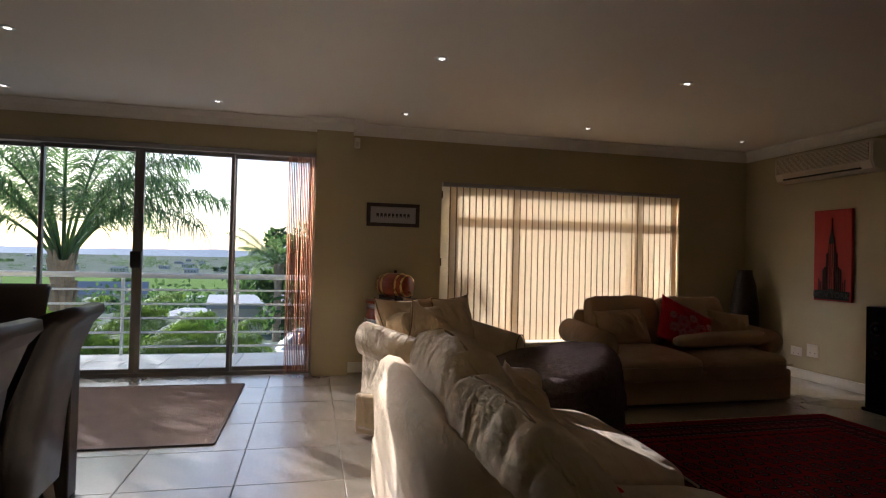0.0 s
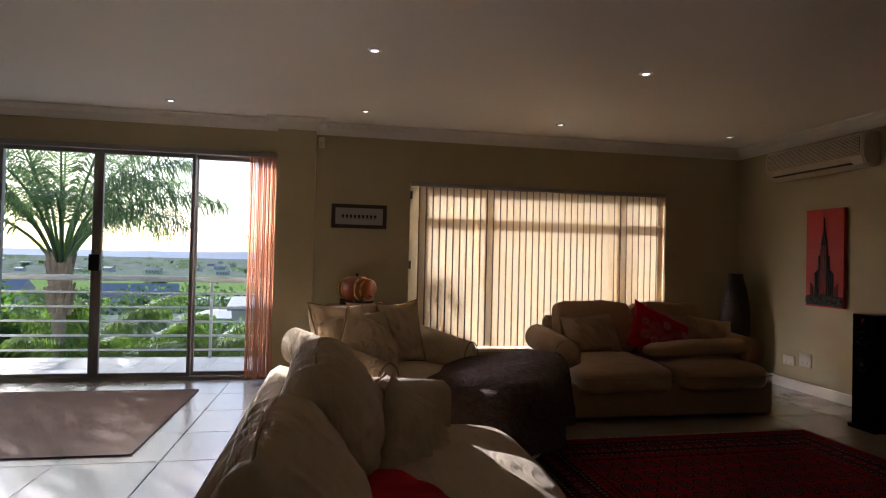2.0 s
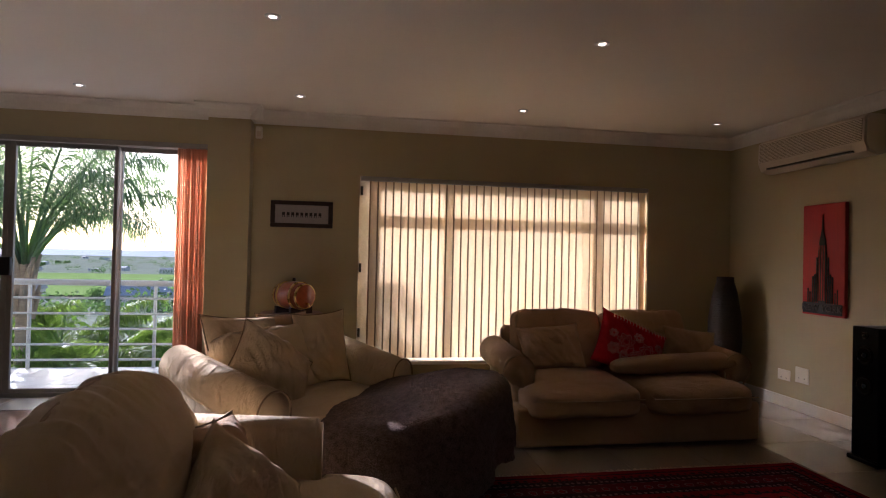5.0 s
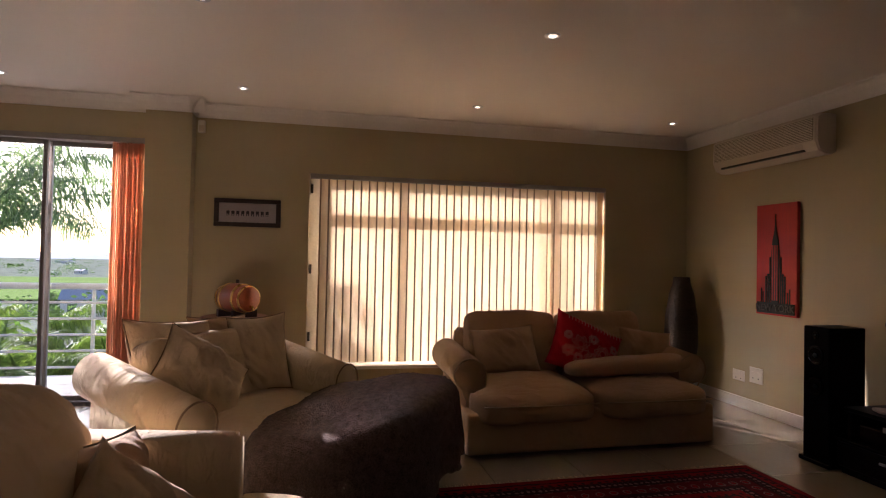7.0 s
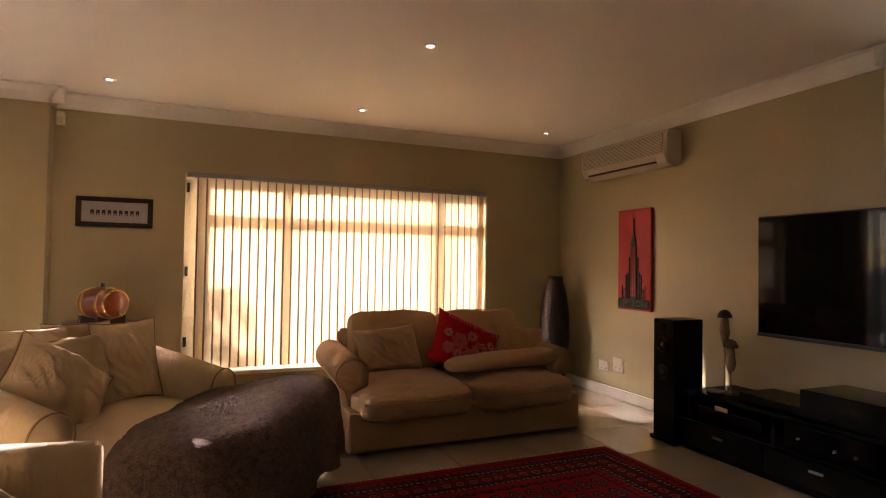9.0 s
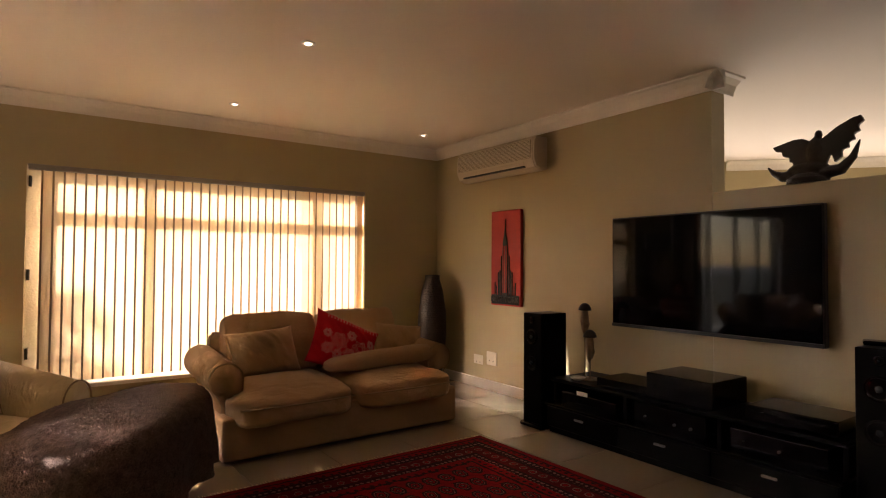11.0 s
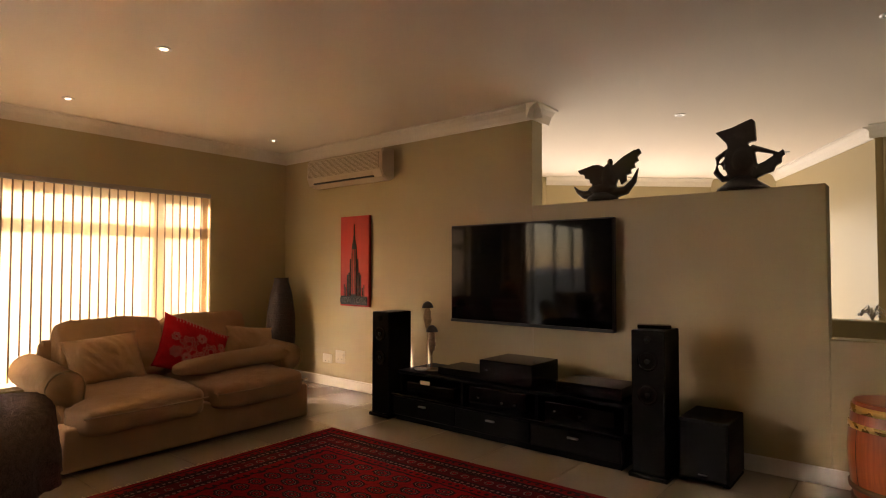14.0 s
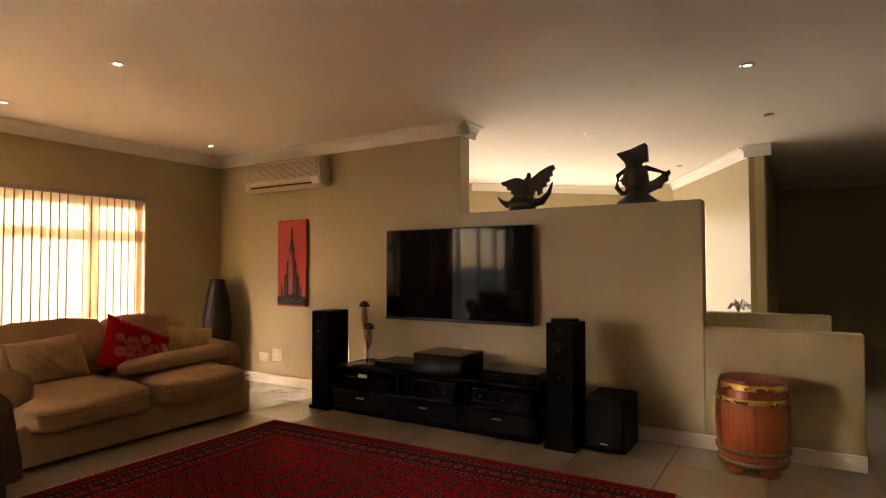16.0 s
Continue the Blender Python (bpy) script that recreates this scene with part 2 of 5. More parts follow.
THROW = mat("brown_fleece", (0.115, 0.076, 0.062), 1.0, scale=30, vary=0.6, bump=1.2, fine=130, sheen=0.08, spec=0.02)
RED_CLOTH = mat("red_cotton", (0.5, 0.012, 0.02), 0.9, scale=9, vary=0.15, bump=0.2, fine=300, spec=0.1)
PRINT = mat("pale_print", (0.6, 0.32, 0.3), 0.9, scale=40, vary=0.15)
ALU = mat("aluminium_frame", (0.33, 0.31, 0.28), 0.45, 0.55, scale=6, vary=0.08)
DARK_ALU = mat("dark_plastic", (0.02, 0.02, 0.02), 0.4, scale=10, vary=0.2)
GLASS = glass("window_glass", (0.97, 0.99, 0.98))
BLIND = cloth_blind("cream_blind_fabric", (0.8, 0.61, 0.37), 0.165)
# dark fabric colour that carries the shade of overlapping slats
BLIND_LAP_SHADE = cloth_blind("blind_lap_shade", (0.3, 0.2, 0.115), 0.03)
BLIND_RUST = cloth_blind("rust_blind_fabric", (0.62, 0.33, 0.19), 0.45)
BLACK = mat("black_ash_veneer", (0.003, 0.0028, 0.003), 0.36, spec=0.06, scale=6, vary=0.3, stretch=(1, 1, 12))
GLOSS_BLACK = mat("gloss_black", (0.004, 0.004, 0.0045), 0.18, spec=0.2, scale=4, vary=0.2)
SCREEN = mat("tv_screen", (0.004, 0.004, 0.006), 0.05, scale=2, vary=0.1, spec=0.2, spread=0.01)
SILVER = mat("brushed_metal", (0.6, 0.6, 0.6), 0.3, 1.0, scale=20, vary=0.08)
CONE = mat("speaker_cone", (0.008, 0.008, 0.009), 0.25, 0.0, spec=0.3, scale=10, vary=0.1)
CAP = mat("glossy_cap", (0.05, 0.055, 0.06), 0.12, 0.6, scale=10, vary=0.1)
BRASS = mat("brass_hoop", (0.75, 0.5, 0.16), 0.28, 1.0, scale=14, vary=0.15, bump=0.1)
IRON = mat("dull_hoop", (0.2, 0.13, 0.09), 0.5, 0.6, scale=14, vary=0.2)
KEG = wood("varnished_barrel_oak", (0.25, 0.046, 0.01), (0.36, 0.078, 0.018), rough=0.28, coat=0.4)
CARVED = mat("dark_carved_wood", (0.022, 0.015, 0.012), 0.4, scale=14, vary=0.4, bump=0.3, fine=90)
VASE = mat("dark_woven_vase", (0.03, 0.015, 0.012), 0.45, scale=20, vary=0.5, bump=0.6, fine=60)
LEATHER = mat("dark_brown_leather", (0.028, 0.018, 0.015), 0.38, scale=9, vary=0.25, bump=0.15, fine=200)
TABLEWOOD = wood("dark_table_wood", (0.018, 0.01, 0.007), (0.04, 0.022, 0.014), rough=0.3)
MAT_BROWN = mat("brown_woven_rug", (0.16, 0.1, 0.065), 0.95, scale=5, vary=0.2, bump=0.6, fine=220, spec=0.1)
RUG_EDGE = mat("rug_edge_binding", (0.1, 0.062, 0.045), 0.95, scale=20, vary=0.1)
FRAME_DARK = mat("dark_frame_wood", (0.03, 0.014, 0.012), 0.35, scale=12, vary=0.3)
PAPER = mat("picture_paper", (0.35, 0.31, 0.3), 0.7, scale=4, vary=0.08)
INK = mat("picture_ink", (0.03, 0.025, 0.03), 0.8, scale=20, vary=0.1)
ART_RED = mat("red_art_panel", (0.46, 0.02, 0.014), 0.6, scale=5, vary=0.15, stretch=(1, 8, 0.6), bump=0.1, fine=60)
ART_DARK = mat("charcoal_relief", (0.02, 0.014, 0.014), 0.6, scale=9, vary=0.25)
ART_GREY = mat("grey_lettering", (0.09, 0.075, 0.065), 0.6, scale=9, vary=0.2)
AC_WHITE = mat("aircon_plastic", (0.6, 0.52, 0.4), 0.4, scale=3, vary=0.04)
AC_RECESS_SHADE = mat("aircon_recess_shade", (0.2, 0.165, 0.11), 0.7, scale=20, vary=0.1)
PLATE = mat("socket_plastic", (0.72, 0.68, 0.58), 0.35, scale=8, vary=0.03)
LAMP = glow("downlight_glow", (1.0, 0.86, 0.66), 4.0)
LAMP_OFF = mat("unlit_downlight", (0.3, 0.28, 0.25), 0.3, scale=9, vary=0.1)
RAIL_WHITE = mat("white_rail_paint", (0.8, 0.8, 0.78), 0.4, scale=5, vary=0.05)
BALCONY = mat("pale_balcony_tile", (0.74, 0.72, 0.67), 0.35, scale=3, vary=0.08, piece=0.2)
PLASTER = mat("white_outdoor_plaster", (0.68, 0.65, 0.58), 0.85, scale=2, vary=0.12, bump=0.2, fine=60)
FAR_PLASTER = mat("house_plaster", (0.6, 0.56, 0.5), 0.9, scale=1, vary=0.12, piece=0.8)
ROOF = mat("grey_roof", (0.3, 0.3, 0.32), 0.7, scale=1, vary=0.2, piece=0.8)
DARKGLASS = mat("house_window_glass", (0.04, 0.05, 0.06), 0.15, scale=3, vary=0.1)
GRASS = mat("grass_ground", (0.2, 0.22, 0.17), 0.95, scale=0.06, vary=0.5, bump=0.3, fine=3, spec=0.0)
FIELD = mat("green_field", (0.2, 0.28, 0.09), 0.95, scale=0.02, vary=0.25, fine=1.0, spec=0.0)
ASPHALT = mat("asphalt_road", (0.07, 0.07, 0.07), 0.9, scale=0.6, vary=0.2, bump=0.2, fine=50)
# the haze of distance is put into this pale blue-grey base colour
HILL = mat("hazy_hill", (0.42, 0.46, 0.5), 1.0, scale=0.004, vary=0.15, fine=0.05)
TRUNK = mat("palm_trunk", (0.4, 0.3, 0.21), 0.9, scale=5, vary=0.35, bump=0.8, fine=30, stretch=(1, 1, 3))
FROND = leaf_mat("palm_leaf", (0.16, 0.22, 0.14))
FROND_YOUNG = leaf_mat("bright_palm_leaf", (0.15, 0.215, 0.06))
LEAF = leaf_mat("shrub_leaf", (0.07, 0.13, 0.035))
LEAF_FAR = leaf_mat("tree_leaf", (0.06, 0.1, 0.05))
BARK = mat("bark", (0.12, 0.08, 0.055), 0.9, scale=6, vary=0.3, bump=0.5, fine=40)
CAR_WHITE = mat("white_car_paint", (0.7, 0.72, 0.75), 0.2, scale=2, vary=0.03, coat=0.6)
RUBBER = mat("rubber", (0.006, 0.006, 0.006), 0.8, spec=0.15, scale=12, vary=0.2)
CERAMIC = mat("pale_ornament", (0.5, 0.47, 0.4), 0.4, scale=15, vary=0.2)
BIRD = mat("weathered_wood", (0.3, 0.2, 0.11), 0.6, scale=30, vary=0.4, bump=0.2, fine=160)
CORK = mat("cushion_cream", (0.58, 0.44, 0.28), 0.9, scale=6, vary=0.1, bump=0.3, fine=380, spec=0.1, crease=0.8)


# ---- mesh helpers ----
def mesh_of(name, bm, material, smooth=False):
    me = bpy.data.meshes.new(name)
    bm.normal_update()
    bm.to_mesh(me)
    bm.free()
    me.materials.append(material)
    if smooth:
        for p in me.polygons:
            p.use_smooth = True
    return me


def part(name, bm, material, parent=None, label="", smooth=False, m=None):
    ob = new(name, mesh_of(name, bm, material, smooth))
    if m is not None:
        ob.matrix_basis = m
    ob.parent = parent
    if label:
        ob["label"] = label
    return ob


def thing(name, m, label, category, group="", kind=""):
    ob = new(name)
    ob.matrix_basis = m
    return tagged(ob, label, category, group, kind)


def structure(name, bm, material, label="", category="", smooth=False, m=None):
    return tagged(part(name, bm, material, None, "", smooth, m), label, category, "", "structure")


def box(bm, x0, x1, y0, y1, z0, z1, bevel=0.0, seg=1):
    r = bmesh.ops.create_cube(bm, size=1.0, matrix=Matrix.Translation(((x0 + x1) / 2, (y0 + y1) / 2, (z0 + z1) / 2)) @ Matrix.Diagonal((x1 - x0, y1 - y0, z1 - z0, 1)))
    if bevel:
        edges = list({e for v in r["verts"] for e in v.link_edges})
        bmesh.ops.bevel(bm, geom=edges, offset=bevel, segments=seg, profile=0.5, affect="EDGES")
    return bm


def boxed(*a, **k):
    return box(bmesh.new(), *a, **k)


def lathe(bm, profile, seg=24, m=Matrix.Identity(4)):
    rings = []
    for r, z in profile:
        rings.append([bm.verts.new(m @ Vector((r * math.cos(2 * math.pi * i / seg), r * math.sin(2 * math.pi * i / seg), z))) for i in range(seg)])
    for a, b in zip(rings, rings[1:]):
        for i in range(seg):
            bm.faces.new((a[i], a[(i + 1) % seg], b[(i + 1) % seg], b[i]))
    bm.faces.new(rings[0][::-1])
    bm.faces.new(rings[-1])
    return bm


def tube(bm, pts, radii, seg=8, flat=1.0):
    """A tapered tube along points."""
    pts = [Vector(p) for p in pts]
    if isinstance(radii, (int, float)):
        radii = [radii] * len(pts)
    rings = []
    for i, p in enumerate(pts):
        d = (pts[min(i + 1, len(pts) - 1)] - pts[max(i - 1, 0)]).normalized()
        side = d.cross(Vector((0, 0, 1)))
        if side.length < 0.05:
            side = d.cross(Vector((0, 1, 0)))
        side.normalize()
        up = side.cross(d)
        rings.append([bm.verts.new(p + radii[i] * (math.cos(a) * side * flat + math.sin(a) * up)) for a in [2 * math.pi * k / seg for k in range(seg)]])
    for a, b in zip(rings, rings[1:]):
        for i in range(seg):
            bm.faces.new((a[i], a[(i + 1) % seg], b[(i + 1) % seg], b[i]))
    bm.faces.new(rings[0][::-1])
    bm.faces.new(rings[-1])
    return bm


def extrude_profile(bm, pts, axis, a, b):
    """A closed outline of 2D points carried from a to b along an axis: 'x' outlines are (y, z), 'y' outlines are (x, z), 'z' outlines are (x, y)."""
    def at(p, t):
        return {"x": (t, p[0], p[1]), "y": (p[0], t, p[1]), "z": (p[0], p[1], t)}[axis]
    one, two = [bm.verts.new(at(p, a)) for p in pts], [bm.verts.new(at(p, b)) for p in pts]
    for i in range(len(pts)):
        j = (i + 1) % len(pts)
        bm.faces.new((one[i], one[j], two[j], two[i]))
    bm.faces.new(one[::-1])
    bm.faces.new(two)
    bmesh.ops.recalc_face_normals(bm, faces=bm.faces)
    return bm


def softbox(sx, sy, sz, puff=0.03, power=5.0, n=14, seed=0.0, wrinkle=0.006, crown=0.0, gather=0.0):
    """A stuffed cushion: a rounded, slightly swollen box with creases; its centre is at the origin."""
    bm = bmesh.new()
    bmesh.ops.create_cube(bm, size=2.0)
    bmesh.ops.subdivide_edges(bm, edges=bm.edges[:], cuts=n, use_grid_fill=True)
    for v in bm.verts:
        c = v.co
        m = max(abs(c.x), abs(c.y), abs(c.z))
        r = (abs(c.x) ** power + abs(c.y) ** power + abs(c.z) ** power) ** (1 / power)
        u = c * (m / r)
        p = Vector((u.x * sx / 2, u.y * sy / 2, u.z * sz / 2))
        bulge = (1 - u.x ** 2) * (1 - u.y ** 2)
        p.z += puff * bulge * (1 if u.z > 0 else -0.35) * min(1, abs(u.z) * 1.5)
        p.y += puff * 0.8 * (1 - u.x ** 2) * (1 - u.z ** 2) * (1 if u.y > 0 else -1) * abs(u.y)
        p.z += crown * bulge * (1 if u.z > 0 else 0)
        q = Vector((p.x * 4 + seed, p.y * 4, p.z * 4))
        p += Vector((0.4, 0.7, 1)) * wrinkle * noise.noise(q) + Vector((0.2, 0.3, 0.6)) * wrinkle * 0.9 * noise.noise(Vector((q.x * 4, q.y * 1.5, q.z * 3)))
        if gather:  # short pleats that run down from the top seam and in from the sides
            p.y *= 1 - 0.28 * max(0.0, u.z)
            rim = max(0.0, 1 - (1 - u.z) * 1.1) ** 1.5
            pleat = noise.noise(Vector((p.x * 26 + seed, p.z * 3, seed))) + 0.6 * noise.noise(Vector((p.x * 55 + p.z * 8, p.z * 5, seed + 3)))
            p.y += (1 if u.y > 0 else -1) * gather * rim * pleat
            p.z += 0.6 * gather * pleat * max(0.0, u.z) ** 4
            sag = noise.noise(Vector((p.x * 5 + p.z * 9 + seed, p.z * 16 - p.x * 4, seed)))
            p.y += (1 if u.y > 0 else -1) * gather * 0.9 * (1 - rim) * sag
        v.co = p
    return bm


def pillow(w, h, d, seed=0.0, n=34, crease=0.02):
    """A scatter cushion in the x-z plane with pinched corners; its centre is at the origin."""
    bm = bmesh.new()
    grids = []
    for s in (1, -1):
        g = {}
        for i in range(n + 1):
            for j in range(n + 1):
                u, v = 2 * i / n - 1, 2 * j / n - 1
                t = ((1 - abs(u) ** 2.6) * (1 - abs(v) ** 2.6)) ** 0.55
                pin = 1 - 0.07 * ((1 - v * v) * abs(u) ** 3 + (1 - u * u) * abs(v) ** 3)
                pin *= 1 + 0.03 * abs(u * v) ** 4
                x, z = u * w / 2 * pin, v * h / 2 * pin
                y = s * d / 2 * t + 0.035 * noise.noise(Vector((x * 3.2 + seed, z * 3.2, seed))) + crease * t * (noise.noise(Vector((x * 9 + seed, z * 9, s))) + 0.9 * (0.5 - abs(noise.noise(Vector((x * 16 + z * 9, z * 6 + seed, s * 3)))) * 2))
                edge = i in (0, n) or j in (0, n)
                g[i, j] = grids[0][i, j] if s < 0 and edge else bm.verts.new((x, y, z))
        grids.append(g)
        for i in range(n):
            for j in range(n):
                q = (g[i, j], g[i + 1, j], g[i + 1, j + 1], g[i, j + 1])
                bm.faces.new(q if s < 0 else q[::-1])
    return bm


def pillow_seam(w, h, r=0.006, seed=0.0):
    pts = []
    for k in range(64):
        a = k / 64 * 4
        side, f = int(a), 2 * (a - int(a)) - 1
        u, v = ((f, -1), (1, f), (-f, 1), (-1, -f))[side]
        pin = 1 - 0.07 * ((1 - v * v) * abs(u) ** 3 + (1 - u * u) * abs(v) ** 3)
        pin *= 1 + 0.03 * abs(u * v) ** 4
        x, z = u * w / 2 * pin, v * h / 2 * pin
        pts.append((x, 0.035 * noise.noise(Vector((x * 3.2 + seed, z * 3.2, seed))), z))
    return tube(bmesh.new(), pts + pts[:1], r, 6)

# ---- the shell of the house ----
WX, WY, CEIL_Z = 7.985, 6.91, 2.58  # inner faces: television wall, window wall; ceiling
LEFT_X, BACK_Y = -2.6, -3.4
DOOR_X0, DOOR_X1, DOOR_Y, DOOR_Z = -0.53, 2.81, 6.98, 2.24
WIN_X0, WIN_X1, WIN_Z0, WIN_Z1 = 4.14, 7.06, 0.29, 2.03

structure("floor", boxed(LEFT_X - 0.3, 15.2, BACK_Y - 0.3, 7.3, -0.3, -0.012), GROUT, "pale grouted slab under large floor tiles", "floor")
outline = [(LEFT_X - 0.3, BACK_Y - 0.3), (15.2, BACK_Y - 0.3), (15.2, 1.45), (10.75, 1.45), (13.1, 2.55), (13.18, 3.6), (11.4, 5.45), (8.3, 7.05), (8.3, 7.3), (LEFT_X - 0.3, 7.3)]
structure("ceiling", extrude_profile(bmesh.new(), outline, "z", CEIL_Z, CEIL_Z + 0.25), CEIL, "smooth white painted ceiling with recessed downlights", "ceiling")

bm = bmesh.new()  # the wall with the sliding door and the window
T = 7.15
box(bm, LEFT_X - 0.2, DOOR_X0, WY, T, -0.012, CEIL_Z)
box(bm, DOOR_X0, DOOR_X1, 6.86, T, DOOR_Z, CEIL_Z)
box(bm, DOOR_X1, 3.17, 6.74, T, -0.012, CEIL_Z)
box(bm, 3.17, WIN_X0, WY, T, -0.012, CEIL_Z)
box(bm, WIN_X0, WIN_X1, WY, T, -0.012, WIN_Z0)
box(bm, WIN_X0, WIN_X1, WY, T, WIN_Z1, CEIL_Z)
box(bm, WIN_X1, WX + 0.15, WY, T, -0.012, CEIL_Z)
structure("wall_north", bm, WALL, "khaki painted wall with a pier between door and window", "wall")

structure("roof_eave", boxed(2.85, 8.3, 7.15, 8.2, 2.42, 2.54), PLASTER, "white roof overhang above the window", "roof")

bm = bmesh.new()  # television wall: full height, then a half wall, then a low wall
box(bm, WX, WX + 0.16, 3.585, WY, -0.012, CEIL_Z)
box(bm, WX, WX + 0.16, 1.6, 3.585, -0.012, 1.765, 0.006)
box(bm, WX, WX + 0.16, 0.68, 1.6, -0.012, 0.848, 0.006)
structure("wall_east", bm, WALL, "khaki painted wall stepping down to a half wall", "wall")
structure("wall_west", boxed(LEFT_X - 0.2, LEFT_X, BACK_Y, WY, -0.012, CEIL_Z), WALL, "khaki painted wall", "wall")
structure("wall_south", boxed(LEFT_X - 0.2, 15.0, BACK_Y - 0.2, BACK_Y, -0.012, CEIL_Z), WALL, "khaki painted wall", "wall")


def wall_run(bm, a, b, thick, z0, z1):
    """An upright slab from a to b; it thickens to the left of the way from a to b."""
    a, b = Vector((*a, 0)), Vector((*b, 0))
    d = (b - a).normalized()
    s = Vector((-d.y, d.x, 0)) * thick
    low = [bm.verts.new((p.x, p.y, z0)) for p in (a, b, b + s, a + s)]
    top = [bm.verts.new((p.x, p.y, z1)) for p in (a, b, b + s, a + s)]
    for i in range(4):
        j = (i + 1) % 4
        bm.faces.new((low[i], low[j], top[j], top[i]))
    bm.faces.new(low[::-1])
    bm.faces.new(top)
    bmesh.ops.recalc_face_normals(bm, faces=bm.faces)


def lerp(a, b, f):
    return (a[0] + (b[0] - a[0]) * f, a[1] + (b[1] - a[1]) * f)


# the room beyond the half wall, with slanted walls and its own windows
P0, P1, P2, P3 = (10.57, 1.46), (12.92, 2.64), (13.0, 3.5), (11.3, 5.3)
bm = bmesh.new()
Q0, Q1 = lerp(P0, P1, 0.49), lerp(P0, P1, 0.9)
wall_run(bm, P0, Q0, -0.18, -0.012, CEIL_Z)
wall_run(bm, Q0, Q1, -0.18, -0.012, 0.9)
wall_run(bm, Q0, Q1, -0.18, 2.08, CEIL_Z)
wall_run(bm, Q1, P1, -0.18, -0.012, CEIL_Z)
structure("wall_southeast", bm, WALL, "khaki slanted wall of the next room, with a window", "wall")
# the wide openings are unseen, added so daylight brightens this ceiling
bm = bmesh.new()
wall_run(bm, P1, P2, -0.18, -0.012, 0.1)
wall_run(bm, P1, P2, -0.18, 2.1, CEIL_Z)
R0, R1 = lerp(P2, P3, 0.06), lerp(P2, P3, 0.94)
wall_run(bm, P2, R0, -0.18, -0.012, CEIL_Z)
wall_run(bm, R0, R1, -0.18, -0.012, 0.1)
wall_run(bm, R0, R1, -0.18, 2.1, CEIL_Z)
wall_run(bm, R1, P3, -0.18, -0.012, CEIL_Z)
S0, S1 = lerp(P3, (8.14, 6.91), 0.06), lerp(P3, (8.14, 6.91), 0.94)
wall_run(bm, P3, S0, -0.18, -0.012, CEIL_Z)
wall_run(bm, S0, S1, -0.18, -0.012, 0.1)
wall_run(bm, S0, S1, -0.18, 2.1, CEIL_Z)
wall_run(bm, S1, (8.14, 6.91), -0.18, -0.012, CEIL_Z)
structure("wall_northeast", bm, WALL, "khaki slanted walls of the next room with wide openings", "wall")
bm = bmesh.new()
box(bm, 10.52, 15.0, 1.31, 1.40, -0.012, CEIL_Z)
box(bm, 15.0, 15.2, BACK_Y, 1.4, -0.012, CEIL_Z)
structure("wall_corridor", bm, WALL, "khaki corridor wall in shade", "wall")
structure("wall_parapet", boxed(8.42, 8.56, 0.83, 2.4, -0.012, 0.93, bevel=0.006), WALL, "low khaki parapet behind the half wall", "wall")


def cove(bm, a, b, inward, z=None):
    """A coved cornice from a to b (plan points) under the ceiling; inward is the unit way into the room."""
    prof = [(0.0, -0.115), (0.012, -0.115), (0.016, -0.095), (0.035, -0.05), (0.07, -0.018), (0.098, -0.012), (0.1, 0.0), (0.0, 0.0)]
    a, b, w = Vector((*a, CEIL_Z - 0.001)), Vector((*b, CEIL_Z - 0.001)), Vector((*inward, 0))
    one, two = [[bm.verts.new(p + w * (u + 0.001) + Vector((0, 0, v))) for u, v in prof] for p in (a, b)]
    for i in range(len(prof)):
        j = (i + 1) % len(prof)
        bm.faces.new((one[i], one[j], two[j], two[i]))
    bm.faces.new(one[::-1])
    bm.faces.new(two)
    bmesh.ops.recalc_face_normals(bm, faces=bm.faces)


bm = bmesh.new()
cove(bm, (3.17, WY), (WX, WY), (0, -1))
cove(bm, (WX, 3.485), (WX, WY), (-1, 0))
cove(bm, (WX - 0.1, 3.585), (WX + 0.26, 3.585), (0, -1))
cove(bm, (LEFT_X, 6.86), (2.81, 6.86), (0, -1))
cove(bm, (2.71, 6.74), (3.27, 6.74), (0, -1))
cove(bm, (3.17, 6.64), (3.17, WY), (1, 0))
cove(bm, (LEFT_X, BACK_Y), (LEFT_X, WY), (1, 0))
d = (Vector(P1) - Vector(P0)).normalized()
cove(bm, P0, P1, (-d.y, d.x))
d = (Vector(P3) - Vector(P2)).normalized()
cove(bm, P2, P3, (-d.y, d.x))
cove(bm, (10.52, 1.24), (10.52, 1.5), (-1, 0))
structure("trim", bm, TRIM, "white coved plaster cornice under the ceiling", "cornice")

bm = bmesh.new()
for a, b, c, e in ((WX - 0.016, WX, 0.68, WY), (3.17, 4.9, WY - 0.016, WY), (4.9, WX - 0.016, WY - 0.016, WY), (LEFT_X, DOOR_X0, WY - 0.016, WY)):
    box(bm, a, b, c, e, -0.005, 0.1, 0.004)
structure("baseboard", bm, TRIM, "white skirting board along the walls", "skirting")

# sliding door: track frame, four sashes, each with its pane
door = thing("door_1", pose(0, 0, 0), "aluminium sliding door with four tall glass panels", "door", kind="structure")
bm = bmesh.new()
box(bm, DOOR_X0, DOOR_X1, 6.93, 7.05, DOOR_Z - 0.035, DOOR_Z)
box(bm, DOOR_X0, DOOR_X1, 6.93, 7.05, -0.012, 0.022)
box(bm, DOOR_X0, DOOR_X0 + 0.035, 6.93, 7.05, 0.022, DOOR_Z - 0.035)
box(bm, DOOR_X1 - 0.035, DOOR_X1, 6.93, 7.05, 0.022, DOOR_Z - 0.035)
part("door_frame", bm, ALU, door)
